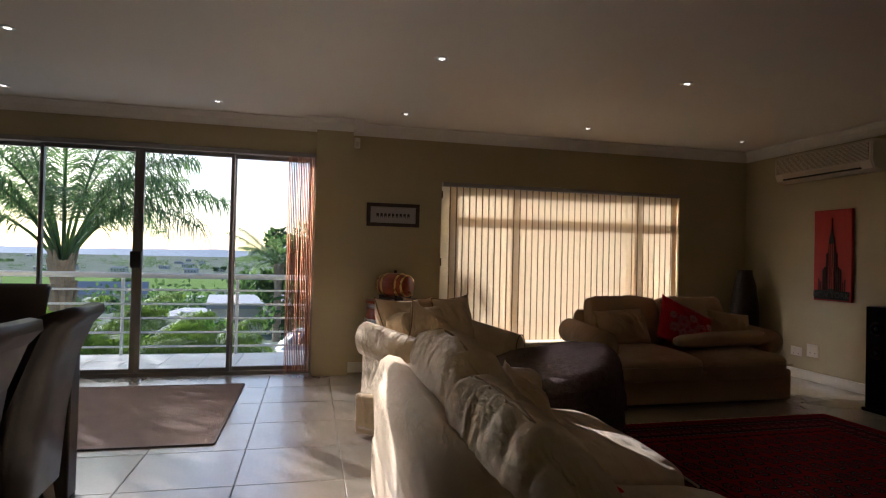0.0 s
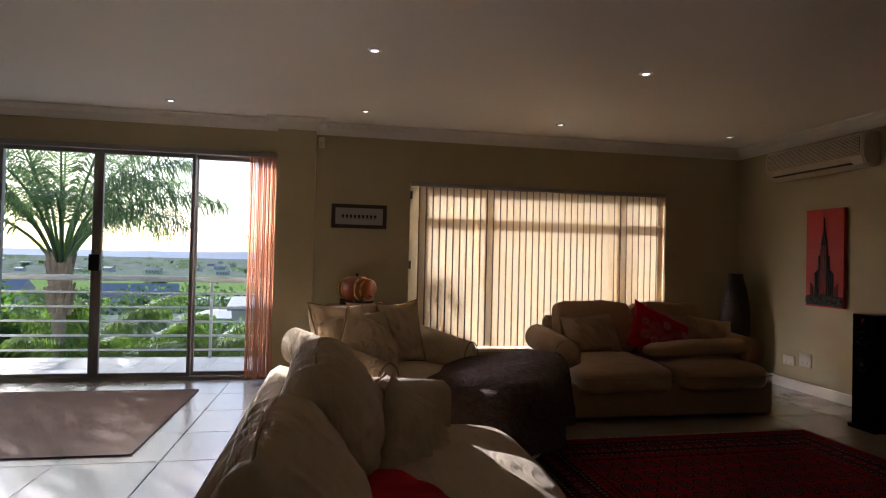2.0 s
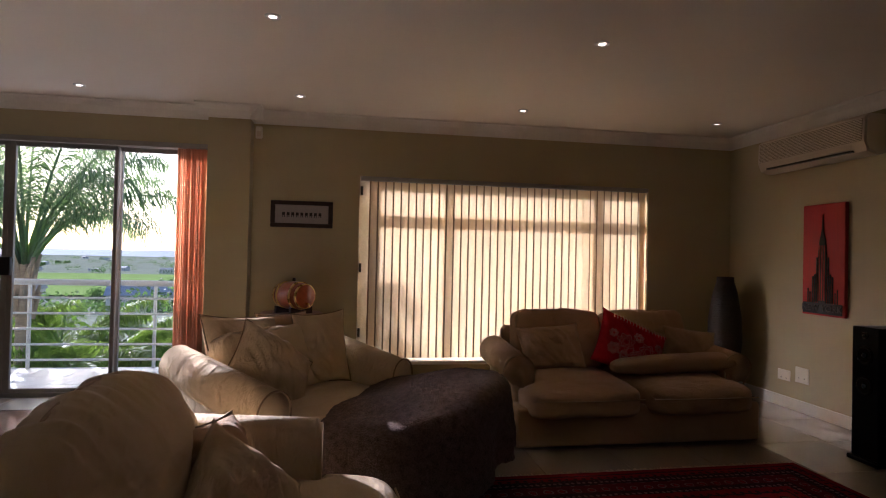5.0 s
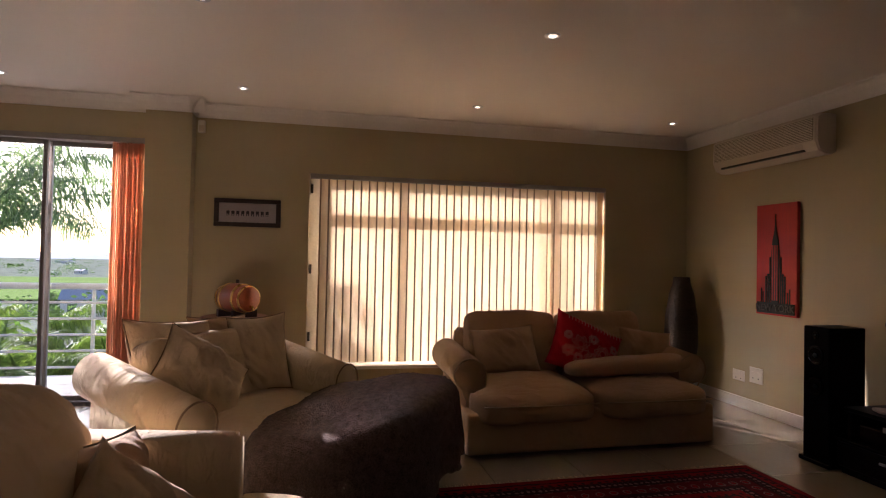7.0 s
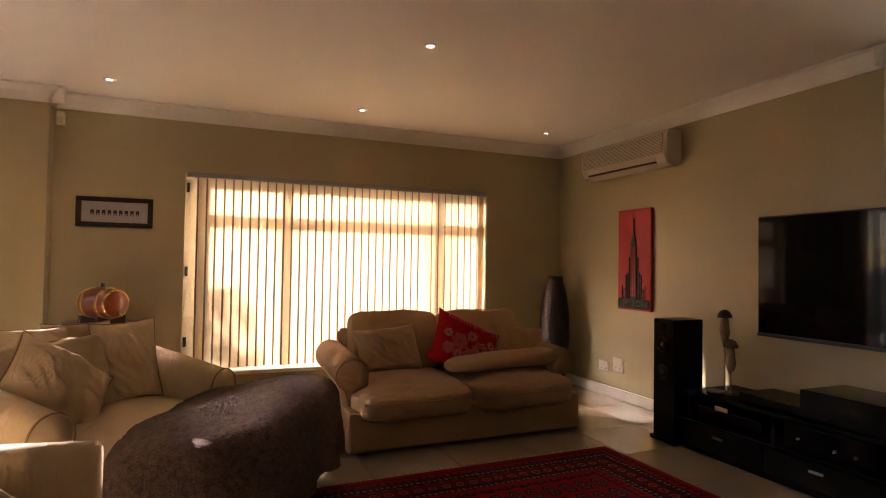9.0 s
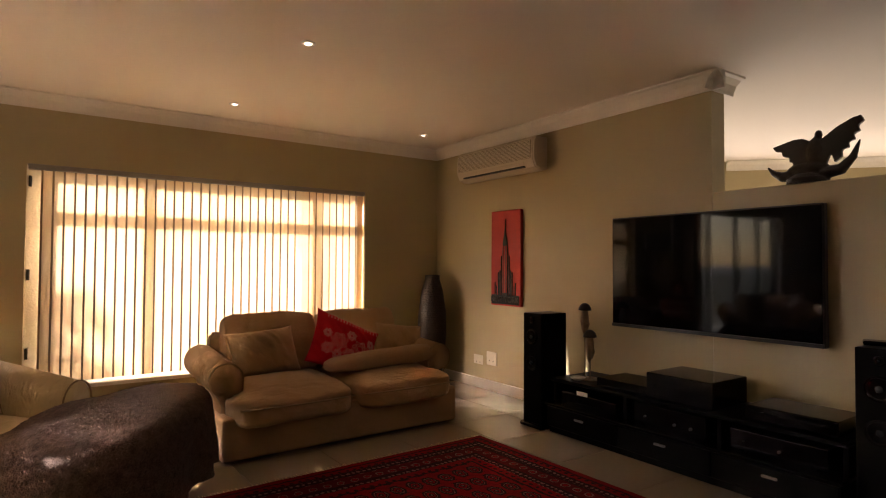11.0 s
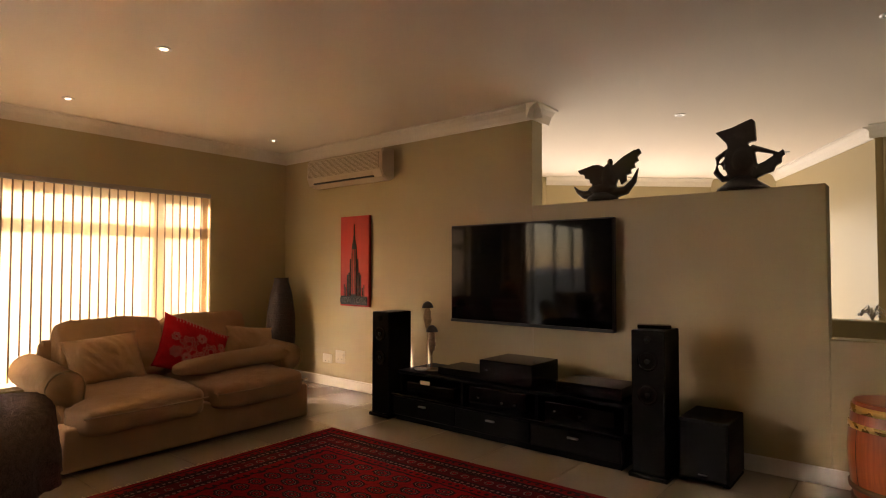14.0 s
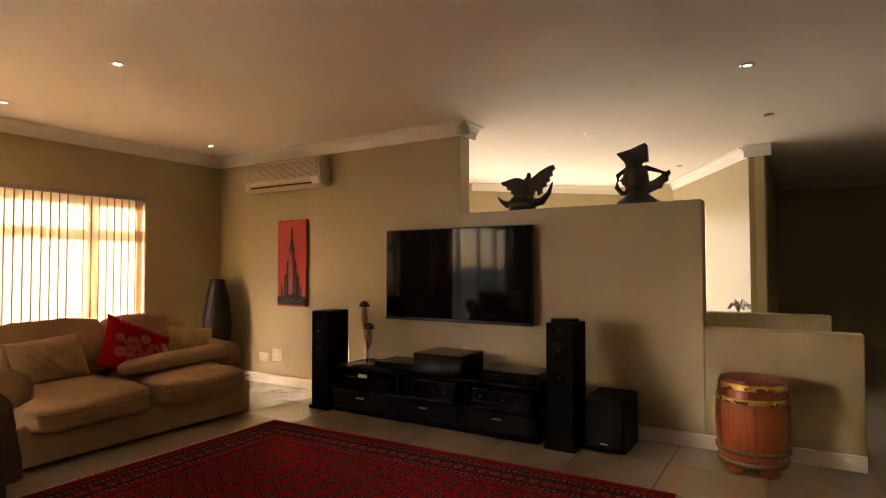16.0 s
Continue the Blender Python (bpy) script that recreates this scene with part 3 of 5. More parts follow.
edges = [DOOR_X0 + 0.036, 0.3, 1.14, 1.995, DOOR_X1 - 0.036]
for i in range(4):
    a, b, y = edges[i], edges[i + 1], (7.02 if i in (0, 3) else 6.965)
    a0, b0 = (a - 0.018 if i in (2, 1) else a), (b + 0.018 if i in (1, 2) else b)
    if i == 1:
        b0 = b
    if i == 2:
        a0 = a
    wl, wr = (0.034 if i != 2 else 0.045), (0.034 if i != 1 else 0.045)
    bm = bmesh.new()
    box(bm, a0, a0 + wl, y - 0.018, y + 0.018, 0.024, DOOR_Z - 0.037, 0.003)
    box(bm, b0 - wr, b0, y - 0.018, y + 0.018, 0.024, DOOR_Z - 0.037, 0.003)
    box(bm, a0 + wl, b0 - wr, y - 0.017, y + 0.017, 0.024, 0.06, 0.003)
    box(bm, a0 + wl, b0 - wr, y - 0.017, y + 0.017, DOOR_Z - 0.075, DOOR_Z - 0.037, 0.003)
    sash = part("sash", bm, ALU, door)
    pane = part("pane", boxed(a0 + wl - 0.004, b0 - wr + 0.004, y - 0.003, y + 0.003, 0.055, DOOR_Z - 0.07), GLASS, sash)
    pane.visible_shadow = False
bm = bmesh.new()
box(bm, 1.085, 1.185, 6.91, 6.945, 1.04, 1.2, 0.008, 2)
part("lock", bm, DARK_ALU, door, "black plastic door lock")

# window behind the blinds
win = thing("window_1", pose(0, 0, 0), "wide aluminium window with a top light band", "window", kind="structure")
bm = bmesh.new()
for a, b in ((WIN_X0, WIN_X0 + 0.12), (4.9, 4.97), (6.42, 6.49), (WIN_X1 - 0.05, WIN_X1)):
    box(bm, a, b, 7.02, 7.055, WIN_Z0, WIN_Z1)
for a, b in ((WIN_X0 + 0.12, 4.9), (4.97, 6.42), (6.49, WIN_X1 - 0.05)):
    for z0, z1 in ((WIN_Z0, WIN_Z0 + 0.06), (1.6, 1.7), (WIN_Z1 - 0.05, WIN_Z1)):
        box(bm, a, b, 7.022, 7.053, z0, z1)
part("window_frame", bm, PLASTER, win)
for z in (0.5, 1.12, 1.86):
    part("hinge", boxed(WIN_X0 + 0.012, WIN_X0 + 0.034, 6.995, 7.02, z, z + 0.085, bevel=0.003), DARK_ALU, win, "black hinge")
part("window_sill", boxed(WIN_X0 - 0.02, WIN_X1 + 0.02, 6.86, 7.02, WIN_Z0 - 0.03, WIN_Z0 + 0.002, bevel=0.004), TRIM, win, "white sill")
for a, b in ((WIN_X0 + 0.116, 4.904), (4.966, 6.424), (6.486, WIN_X1 - 0.046)):
    for z0, z1 in ((WIN_Z0 + 0.056, 1.604), (1.696, WIN_Z1 - 0.046)):
        pane = part("pane", boxed(a, b, 7.035, 7.041, z0, z1), GLASS, win)
        pane.visible_shadow = False

# window of the next room, and unseen glazed openings added to light it
for k, (a, b, z0, z1) in enumerate(((Q0, Q1, 0.9, 2.08), (R0, R1, 0.1, 2.1), (S0, S1, 0.1, 2.1))):
    w = thing("window_%d" % (k + 2), pose(0, 0, 0), "white framed window of the next room", "window", kind="structure")
    bm = bmesh.new()
    for f in (0.0, 0.33, 0.66, 0.975):
        wall_run(bm, lerp(a, b, f), lerp(a, b, f + 0.025), -0.06, z0, z1)
    wall_run(bm, lerp(a, b, 0.03), lerp(a, b, 0.97), -0.05, z0, z0 + 0.05)
    wall_run(bm, lerp(a, b, 0.03), lerp(a, b, 0.97), -0.05, z1 - 0.05, z1)
    part("window_frame", bm, TRIM, w)


# ---- vertical blinds ----
blind = thing("vertical_blind", pose(0, 6.93, 0), "closed cream fabric vertical blind across the wide window", "blind")
part("head_rail", boxed(WIN_X0 + 0.01, WIN_X1 - 0.005, -0.03, 0.03, WIN_Z1 - 0.045, WIN_Z1 - 0.002, bevel=0.004), ALU, blind, "slim metal head rail")


def slat_mesh(name, width, z0, z1, material, curve=0.006, lap_shade=0.0):
    bm = bmesh.new()
    n = 5
    low, top = [], []
    for i in range(n + 1):
        u = 2 * i / n - 1
        low.append(bm.verts.new((u * width / 2, curve * (1 - u * u), z0)))
        top.append(bm.verts.new((u * width / 2, curve * (1 - u * u), z1)))
    for i in range(n):
        bm.faces.new((low[i], low[i + 1], top[i + 1], top[i]))
    if lap_shade:  # shade where two slats overlap, put in as a dark strip
        a, b, c, d = [bm.verts.new((-width / 2 + dx, -0.0012, z)) for dx, z in ((0, z0), (lap_shade, z0), (lap_shade, z1), (0, z1))]
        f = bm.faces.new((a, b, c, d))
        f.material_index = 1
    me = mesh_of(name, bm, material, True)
    if lap_shade:
        me.materials.append(BLIND_LAP_SHADE)
    return me


def twisted_slat(width, z0, z1, material):
    """A slat whose foot hangs turned further than its head, so that the sun slips past it low down."""
    bm = bmesh.new()
    rows = []
    for k in range(25):
        z = z0 + (z1 - z0) * k / 24
        a = radians(-8 - 11.5 * min(1.0, max(0.0, (1.5 - z) / 0.35)))
        rows.append([bm.verts.new((u * width / 2 * math.cos(a), u * width / 2 * math.sin(a), z)) for u in (-1, -0.5, 0, 0.72, 1)])
    for p, q in zip(rows, rows[1:]):
        for i in range(4):
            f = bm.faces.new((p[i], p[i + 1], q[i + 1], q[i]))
            # the outermost strip is coloured dark for the overlap shade
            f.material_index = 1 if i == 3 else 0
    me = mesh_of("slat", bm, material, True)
    me.materials.append(BLIND_LAP_SHADE)
    return me


twisted = twisted_slat(0.084, WIN_Z0 + 0.025, WIN_Z1 - 0.045, BLIND)
me = slat_mesh("slat", 0.084, WIN_Z0 + 0.025, WIN_Z1 - 0.045, BLIND, 0.003, 0.014)
x = WIN_X0 + 0.135
rs = random.Random(4)
while x < WIN_X1 + 0.02:
    swung = 6.36 < x < 6.72
    ob = new("slat", twisted if swung else me)
    ob.parent = blind
    turn = 6 + rs.uniform(-1.5, 1.5)
    if swung:
        turn = 0
    ob.matrix_basis = pose(min(x, WIN_X1 - 0.043), rs.uniform(-0.002, 0.002) + (0.008 if x > WIN_X1 - 0.043 else 0), 0, 0, 0, turn)
    x += 0.0735
bm = bmesh.new()
for x in (4.22, 4.6, 5.1):
    tube(bm, [(x, 0.03, WIN_Z0 + 0.03), (x + 0.36, 0.03, WIN_Z0 + 0.03)], 0.0016, 5)
part("bead_chain", bm, PLATE, blind)

stack = thing("vertical_blind", pose(0, 6.78, 0), "rust orange vertical blind drawn aside and bunched together", "blind")
part("head_rail", boxed(DOOR_X0, DOOR_X1 - 0.01, 0.03, 0.07, DOOR_Z - 0.05, DOOR_Z - 0.004, bevel=0.004), ALU, stack, "slim metal head rail")
me = slat_mesh("slat", 0.089, 0.03, DOOR_Z - 0.05, BLIND_RUST, 0.008)
for i in range(15):
    ob = new("slat", me)
    ob.parent = stack
    ob.matrix_basis = pose(2.55 + 0.0168 * i, 0.045 + rs.uniform(-0.012, 0.012), 0, 0, 0, 90 + rs.uniform(-5, 5))

# ---- ceiling downlights ----
def downlight(x, y, on=True):
    d = thing("downlight", pose(x, y, CEIL_Z), "small recessed downlight, lit" if on else "small recessed downlight, unlit", "downlight", "ceiling downlights")
    bm = bmesh.new()
    seg = 24
    rings = [[bm.verts.new((r * math.cos(2 * math.pi * i / seg), r * math.sin(2 * math.pi * i / seg), z)) for i in range(seg)] for r, z in ((0.046, 0.0), (0.044, -0.006), (0.026, -0.008), (0.021, 0.0))]
    for a, b in zip(rings, rings[1:]):
        for i in range(seg):
            bm.faces.new((a[i], b[i], b[(i + 1) % seg], a[(i + 1) % seg]))
    part("rim", bm, SILVER, d, "metal rim", True)
    part("bulb", lathe(bmesh.new(), [(0.0205, -0.004), (0.0205, -0.001)], 20), LAMP if on else LAMP_OFF, d)


for x, y in ((0.9, 4.95), (0.21, 6.42), (1.92, 6.38), (3.62, 4.7), (3.63, 6.29), (5.53, 4.69), (5.53, 6.29), (7.41, 6.32), (7.69, 1.28)):
    downlight(x, y)
for x, y in ((9.14, 1.22), (9.02, 2.735), (11.4, 2.3)):
    downlight(x, y, False)


# ---- sofas ----
def arm_profile(outer, flat=False):
    """Rolled arm, as (across, up); 0 is its inner face, outer is +1 or -1."""
    if flat:  # a square arm with a broad, softly rounded top
        return [(outer * u, v) for u, v in ((0.0, 0.06), (0.19, 0.06), (0.195, 0.3), (0.2, 0.5), (0.196, 0.57), (0.178, 0.605), (0.14, 0.62), (0.08, 0.624), (0.02, 0.62), (-0.012, 0.6), (-0.02, 0.56), (-0.012, 0.42))]
    pts = [(0.0, 0.06), (0.17, 0.06), (0.165, 0.2), (0.13, 0.33), (0.125, 0.4)]
    for k in range(15):
        a = radians(-55 + k * 16.5)
        pts.append((0.105 + 0.115 * math.cos(a), 0.5 + 0.115 * math.sin(a)))
    pts.append((0.0, 0.42))
    return [(outer * u, v) for u, v in pts]


def sofa(name, m, width, depth, seats, label, fabric, arm_front=0.2, arm_in=0.31, back_top=0.8, seed=0.0, seat_top=0.44, arm_rise=0.05):
    """A loose-cushion sofa with rolled arms; the front looks along -y, the middle of its footprint is at the origin."""
    s = thing(name, m, label, "sofa")
    hw, hd = width / 2, depth / 2
    bm = bmesh.new()
    box(bm, -hw, hw, -hd + 0.04, hd, 0.02, 0.29, 0.025, 3)
    part("base", bm, fabric, s, smooth=True)
    for x in (-hw + 0.12, hw - 0.12):
        for y in (-hd + 0.16, hd - 0.1):
            part("foot", lathe(bmesh.new(), [(0.03, 0.0), (0.036, 0.05)], 10, Matrix.Translation((x, y, 0))), FRAME_DARK, s)
    bm = extrude_profile(bmesh.new(), [(hd - 0.2, 0.28), (hd, 0.28), (hd + 0.015, 0.6), (hd - 0.02, back_top - 0.1), (hd - 0.06, back_top - 0.075), (hd - 0.12, back_top - 0.09), (hd - 0.17, 0.5)], "x", -hw + 0.13, hw - 0.13)
    bmesh.ops.bevel(bm, geom=[e for e in bm.edges if abs(e.verts[0].co.x - e.verts[1].co.x) < 0.001], offset=0.02, segments=2, affect="EDGES")
    part("back_frame", bm, fabric, s, smooth=True)
    inner, front = hw - arm_in, arm_front
    for side in (-1, 1):
        bm = extrude_profile(bmesh.new(), arm_profile(side, width > 2), "y", -hd + front, hd - (0.015 if seats == 1 else 0.06))
        bmesh.ops.bevel(bm, geom=[e for e in bm.edges if abs(e.verts[0].co.y - e.verts[1].co.y) < 0.001], offset=0.018, segments=2, affect="EDGES")
        for v in bm.verts:
            v.co.z += arm_rise * max(0, (v.co.y + (arm_rise > 0.06) * hd * 0.6) / hd) if v.co.z > 0.35 else 0
            v.co.x += 0.004 * noise.noise(v.co * 5)
        arm = part("armrest", bm, fabric, s, smooth=True, m=pose(side * inner, 0, 0))
        ring = [(side * (0.105 + 0.112 * math.cos(a)), -hd + front - 0.001, 0.5 + 0.112 * math.sin(a)) for a in [radians(-60 + 15 * k) for k in range(18)]]
        ring = [(side * 0.16, -hd + front - 0.001, 0.2), (side * 0.128, -hd + front - 0.001, 0.33)] + ring + [(side * 0.004, -hd + front - 0.001, 0.36)]
        if width < 2:
            part("piping", tube(bmesh.new(), ring, 0.005, 6), SEAM if width > 1.5 else PIPING, arm)
    ear = max(inner + 0.005, hw - 0.05)
    x0, x1 = -ear, ear
    step = (x1 - x0) / seats
    for i in range(seats):
        a, b = x0 + step * i, x0 + step * (i + 1)
        bm = softbox(b - a - 0.008, depth - 0.12, 0.2, 0.03, 6.0, 26 if width > 2 else 18, seed + i * 7, 0.018 if width > 2 else 0.011, 0.025)
        for v in bm.verts:  # the cushion is cut back round the arms behind its front
            if v.co.y - 0.1 > -hd + front - 0.015:
                xx = v.co.x + (a + b) / 2
                v.co.x = max(-inner + 0.004, min(inner - 0.004, xx)) - (a + b) / 2
        c = part("seat_cushion", bm, fabric, s, smooth=True, m=pose((a + b) / 2, -0.1, seat_top - 0.115, 1.5))
        edge = []
        for k in range(13):
            u = -0.46 + 0.92 * k / 12
            edge.append((u * (b - a), -(depth - 0.12) / 2 + 0.001 - 0.024 * (1 - (2 * u) ** 2), 0.035))
        part("piping", tube(bmesh.new(), edge, 0.005, 6), SEAM, c)
    bstep = (2 * inner) / seats
    for i in range(seats):
        xc = -inner + bstep * (i + 0.5)
        bh = back_top - seat_top + (0.06 if width > 2 else 0.085)
        power, puff = (3.8, 0.05) if width > 2 else (9.0, 0.012)
        bm = softbox(bstep + (0.02 if width > 2 else -0.025), (0.25, 0.31)[i] if width > 2 else 0.22, bh, puff, power, 64 if width > 2 else 36, seed + 30 + i * 5, 0.018, 0.0, 0.016 if width > 2 else 0.007)
        c = part("back_cushion", bm, fabric, s, smooth=True, m=pose(xc, hd - ((0.235, 0.3)[i] if width > 2 else 0.22), seat_top + bh / 2 - ((0.03, 0.005)[i] if width > 2 else 0.03), (-19, -15)[i] if width > 2 else -15))
        edge = [(u * (bstep - 0.02) / 2, -0.012, (1 - abs(u) ** power) ** (1 / power) * bh / 2 + puff * (1 - u * u)) for u in [-0.9 + 0.1 * k for k in range(19)]]
        part("piping", tube(bmesh.new(), edge, 0.005, 6), SEAM, c)
    return s


sofa_window = sofa("sofa", pose(6.085, 5.605, 0, 0, 0, 1), 1.82, 0.97, 2, "tan two-seat sofa with rolled arms before the blinds", SOFA, 0.2, 0.17, 0.815, 3.0)
sofa_near = sofa("sofa", pose(3.67, 2.79, 0, 0, 0, 90), 2.15, 1.12, 2, "oatmeal two-seat sofa, its back to the sliding door", SOFA_LIGHT, 0.25, 0.17, 0.8, 11.0)
sofa_snug = sofa("armchair", pose(3.79, 4.995, 0, 0, 0, 51), 1.24, 0.8, 1, "wide oatmeal snuggle armchair heaped with cushions", SOFA_LIGHT, 0.03, 0.17, 0.76, 21.0, 0.44, 0.1)
sofa_snug["category"] = "armchair"

# ottoman with its throw
ott = thing("ottoman", pose(4.45, 4.72, 0, 0, 0, 61), "oatmeal upholstered ottoman under a brown throw", "ottoman")
part("body", softbox(0.86, 0.8, 0.36, 0.01, 9.0, 10, 2.0, 0.004), SOFA_LIGHT, ott, smooth=True, m=pose(0, 0, 0.215))
for x in (-0.36, 0.36):
    for y in (-0.33, 0.33):
        part("foot", lathe(bmesh.new(), [(0.03, 0.0), (0.035, 0.05)], 10, Matrix.Translation((x, y, 0))), FRAME_DARK, ott)


def draped(hx, hy, top, hang, n, seed):
    """A heavy blanket over a soft stool: a domed top that rolls over the edges and hangs in soft folds."""
    bm = bmesh.new()
    rings = []
    steps = 56
    for k in range(1, steps + 1):
        ring = []
        for i in range(n):
            a = 2 * math.pi * i / n
            ca, sa = math.cos(a), math.sin(a)
            edge = 1 / ((abs(ca) / hx) ** 3.2 + (abs(sa) / hy) ** 3.2) ** (1 / 3.2)
            s = k / steps * (edge + hang * (1 + 0.12 * math.sin(2 * a + seed) + 0.1 * noise.noise(Vector((3 * ca, 3 * sa, seed)))))
            flat = edge - 0.1
            if s < flat:
                rad, z = s, top - 0.05 * (s / flat) ** 2
            elif s < flat + 0.2:
                t = (s - flat) / 0.2 * radians(82)
                rad, z = flat + 0.14 * math.sin(t), top - 0.05 - 0.14 * (1 - math.cos(t))
            else:
                d = s - flat - 0.2
                rad, z = flat + 0.139 + d * 0.1, top - 0.17 - d
            drop = max(0.0, top - 0.1 - z)
            rad += 0.03 * min(1, drop / 0.25) * math.sin(11 * a + 2 * math.sin(2 * a + seed))
            p = Vector((rad * ca, rad * sa, max(z, 0.012)))
            p.z += (0.04 * p.x / hx - 0.09 * p.y / hy) * max(0.0, min(1.0, (z - 0.1) / 0.3))
            p.z += 0.022 * noise.noise(Vector((p.x * 4 + seed, p.y * 4, 0))) * (1 if z > 0.1 else 0)
            q = Vector((s * ca * 55, s * sa * 55, drop * 10))
            p += Vector((noise.noise(q), noise.noise(q + Vector((9, 0, 0))), noise.noise(q + Vector((0, 9, 0))))) * 0.007
            ring.append(bm.verts.new(p))
        rings.append(ring)
    mid = bm.verts.new((0, 0, top))
    for i in range(n):
        bm.faces.new((mid, rings[0][i], rings[0][(i + 1) % n]))
    for a, b in zip(rings, rings[1:]):
        for i in range(n):
            bm.faces.new((a[i], b[i], b[(i + 1) % n], a[(i + 1) % n]))
    return bm


throw = part("throw_blanket", draped(0.56, 0.5, 0.55, 0.36, 200, 1.3), THROW, smooth=True, m=pose(4.43, 4.75, 0, 0, 0, 61))
tagged(throw, "dark brown fleece throw draped over the ottoman", "blanket")
sol = throw.modifiers.new("thickness", "SOLIDIFY")
sol.thickness = 0.012


def scatter(m, w, h, d, fabric, label, seed, piping=True, name="cushion", crease=0.02):
    c = thing(name, m, label, "cushion", "scatter cushions")
    part("cover", pillow(w, h, d * 1.6, seed, crease=crease), fabric, c, smooth=True)
    if piping:
        part("piping", pillow_seam(w, h, 0.005, seed), PIPING, c)
    return c


# on the sofa by the window
scatter(pose(5.6, 5.66, 0.6, -24, -4, 4), 0.5, 0.36, 0.16, SOFA, "tan scatter cushion leaning on the sofa back", 1.0, False)
red = scatter(pose(6.21, 5.6, 0.615, -26, 24, -4), 0.56, 0.44, 0.12, RED_CLOTH, "red cotton cushion with a pale paisley print", 5.0, False)
bm = bmesh.new()
rs = random.Random(9)
for k in range(17):  # fringe-like teeth along the upper edge
    u = -0.22 + 0.44 * k / 16
    tube(bm, [(u, -0.066, 0.19), (u + 0.004, -0.08, 0.165), (u, -0.093, 0.14)], 0.003, 4)
flowers = [(-0.09, -0.02, 0.06), (0.08, -0.04, 0.058), (0.0, 0.05, 0.036), (-0.17, -0.1, 0.04), (0.17, 0.03, 0.034), (0.0, -0.11, 0.045), (-0.19, 0.02, 0.03), (0.17, -0.09, 0.04), (-0.09, -0.13, 0.032), (0.09, -0.14, 0.03)]
for cx, cz, r in flowers:
    for ring in (1.0, 0.72, 0.42):
        pts = []
        for k in range(25):
            a = 2 * math.pi * k / 24
            rr = r * ring * (1 + 0.2 * math.cos(7 * a + ring * 4))
            x, z = cx + rr * math.cos(a), cz + rr * math.sin(a)
            t = ((1 - abs(x / 0.28) ** 2.6) * (1 - abs(z / 0.22) ** 2.6)) ** 0.55
            pts.append((x, -0.096 * t - 0.02 + 0.035 * noise.noise(Vector((x * 3.2 + 5.0, z * 3.2, 5.0))), z))
        tube(bm, pts, 0.0026, 4)
tagged(part("print", bm, PRINT, red, "pale printed flowers"), kind="stuff")
scatter(pose(6.78, 5.72, 0.61, -20, 8, -8), 0.42, 0.28, 0.15, SOFA, "small tan scatter cushion", 8.0, False)
bol = thing("bolster", pose(6.52, 5.42, 0.525, 0, -2, 2), "long tan bolster cushion lying on the sofa seat", "cushion")
part("cover", softbox(1.1, 0.2, 0.11, 0.02, 4.0, 14, 4.0, 0.006), SOFA, bol, smooth=True)

# on the armchair
scatter(pose(3.46, 5.04, 0.68, -18, 4, 44), 0.5, 0.46, 0.16, CORK, "large oatmeal cushion with dark piping", 2.0)
scatter(pose(3.64, 4.84, 0.61, -32, 34, 28), 0.5, 0.42, 0.18, CORK, "oatmeal cushion slumped against another", 14.0, crease=0.04)
scatter(pose(3.68, 5.34, 0.68, -18, 2, 48), 0.42, 0.44, 0.15, SOFA, "tan back cushion with dark piping", 17.0)
scatter(pose(3.9, 5.27, 0.675, -12, -4, 20), 0.34, 0.46, 0.12, CORK, "pale square cushion standing upright", 19.0)
# on the near sofa
scatter(pose(3.76, 3.33, 0.455, -22, 42, 42), 0.46, 0.42, 0.15, CORK, "crumpled oatmeal cushion against the arm", 23.0, False, crease=0.045)
scatter(pose(3.66, 3.47, 0.55, -24, 6, 74), 0.36, 0.34, 0.1, SOFA, "tan cushion tucked behind another", 27.0)
scatter(pose(3.67, 2.74, 0.455, -70, 0, 84), 0.42, 0.36, 0.1, RED_CLOTH, "red cotton cushion on the sofa seat", 29.0, False)


# ---- floor coverings ----
HX, HY = 1.2, 1.565
rug = thing("carpet", pose(5.75, 3.16, 0, 0, 0, 1.5), "red and black hand-knotted patterned carpet on the tiles", "carpet")
bm = bmesh.new()
box(bm, -HX, HX, -HY, HY, 0.001, 0.012, 0.004, 2)
bmesh.ops.subdivide_edges(bm, edges=bm.edges[:], cuts=6, use_grid_fill=True)
for v in bm.verts:
    v.co.z += (0.002 * noise.noise(v.co * 2.0) + 0.002) if v.co.z > 0.008 else 0
part("woven_field", bm, carpet_pattern("carpet_pattern", HX, HY), rug)
bm = bmesh.new()
for s in (-1, 1):
    for k in range(150):
        x = -HX + 0.008 + 2 * HX * k / 150
        tube(bm, [(x, s * HY, 0.006), (x + rs.uniform(-0.008, 0.008), s * (HY + 0.045 + rs.uniform(-0.01, 0.01)), 0.003)], 0.0022, 4)
tagged(part("fringe", bm, CORK, rug, "short cream fringe"), kind="stuff")

mat_rug = thing("rug", pose(0.96, 5.58, 0), "flat brown woven rug by the sliding door", "rug")
part("weave", boxed(-1.24, 1.24, -0.84, 0.84, 0.001, 0.009, bevel=0.003), MAT_BROWN, mat_rug)
bm = bmesh.new()
for a, b, c, e in ((-1.26, 1.26, 0.838, 0.862), (-1.26, 1.26, -0.862, -0.838), (-1.264, -1.238, -0.838, 0.838), (1.238, 1.264, -0.838, 0.838)):
    box(bm, a, b, c, e, 0.001, 0.011, 0.003)
part("binding", bm, RUG_EDGE, mat_rug, "dark bound edge")


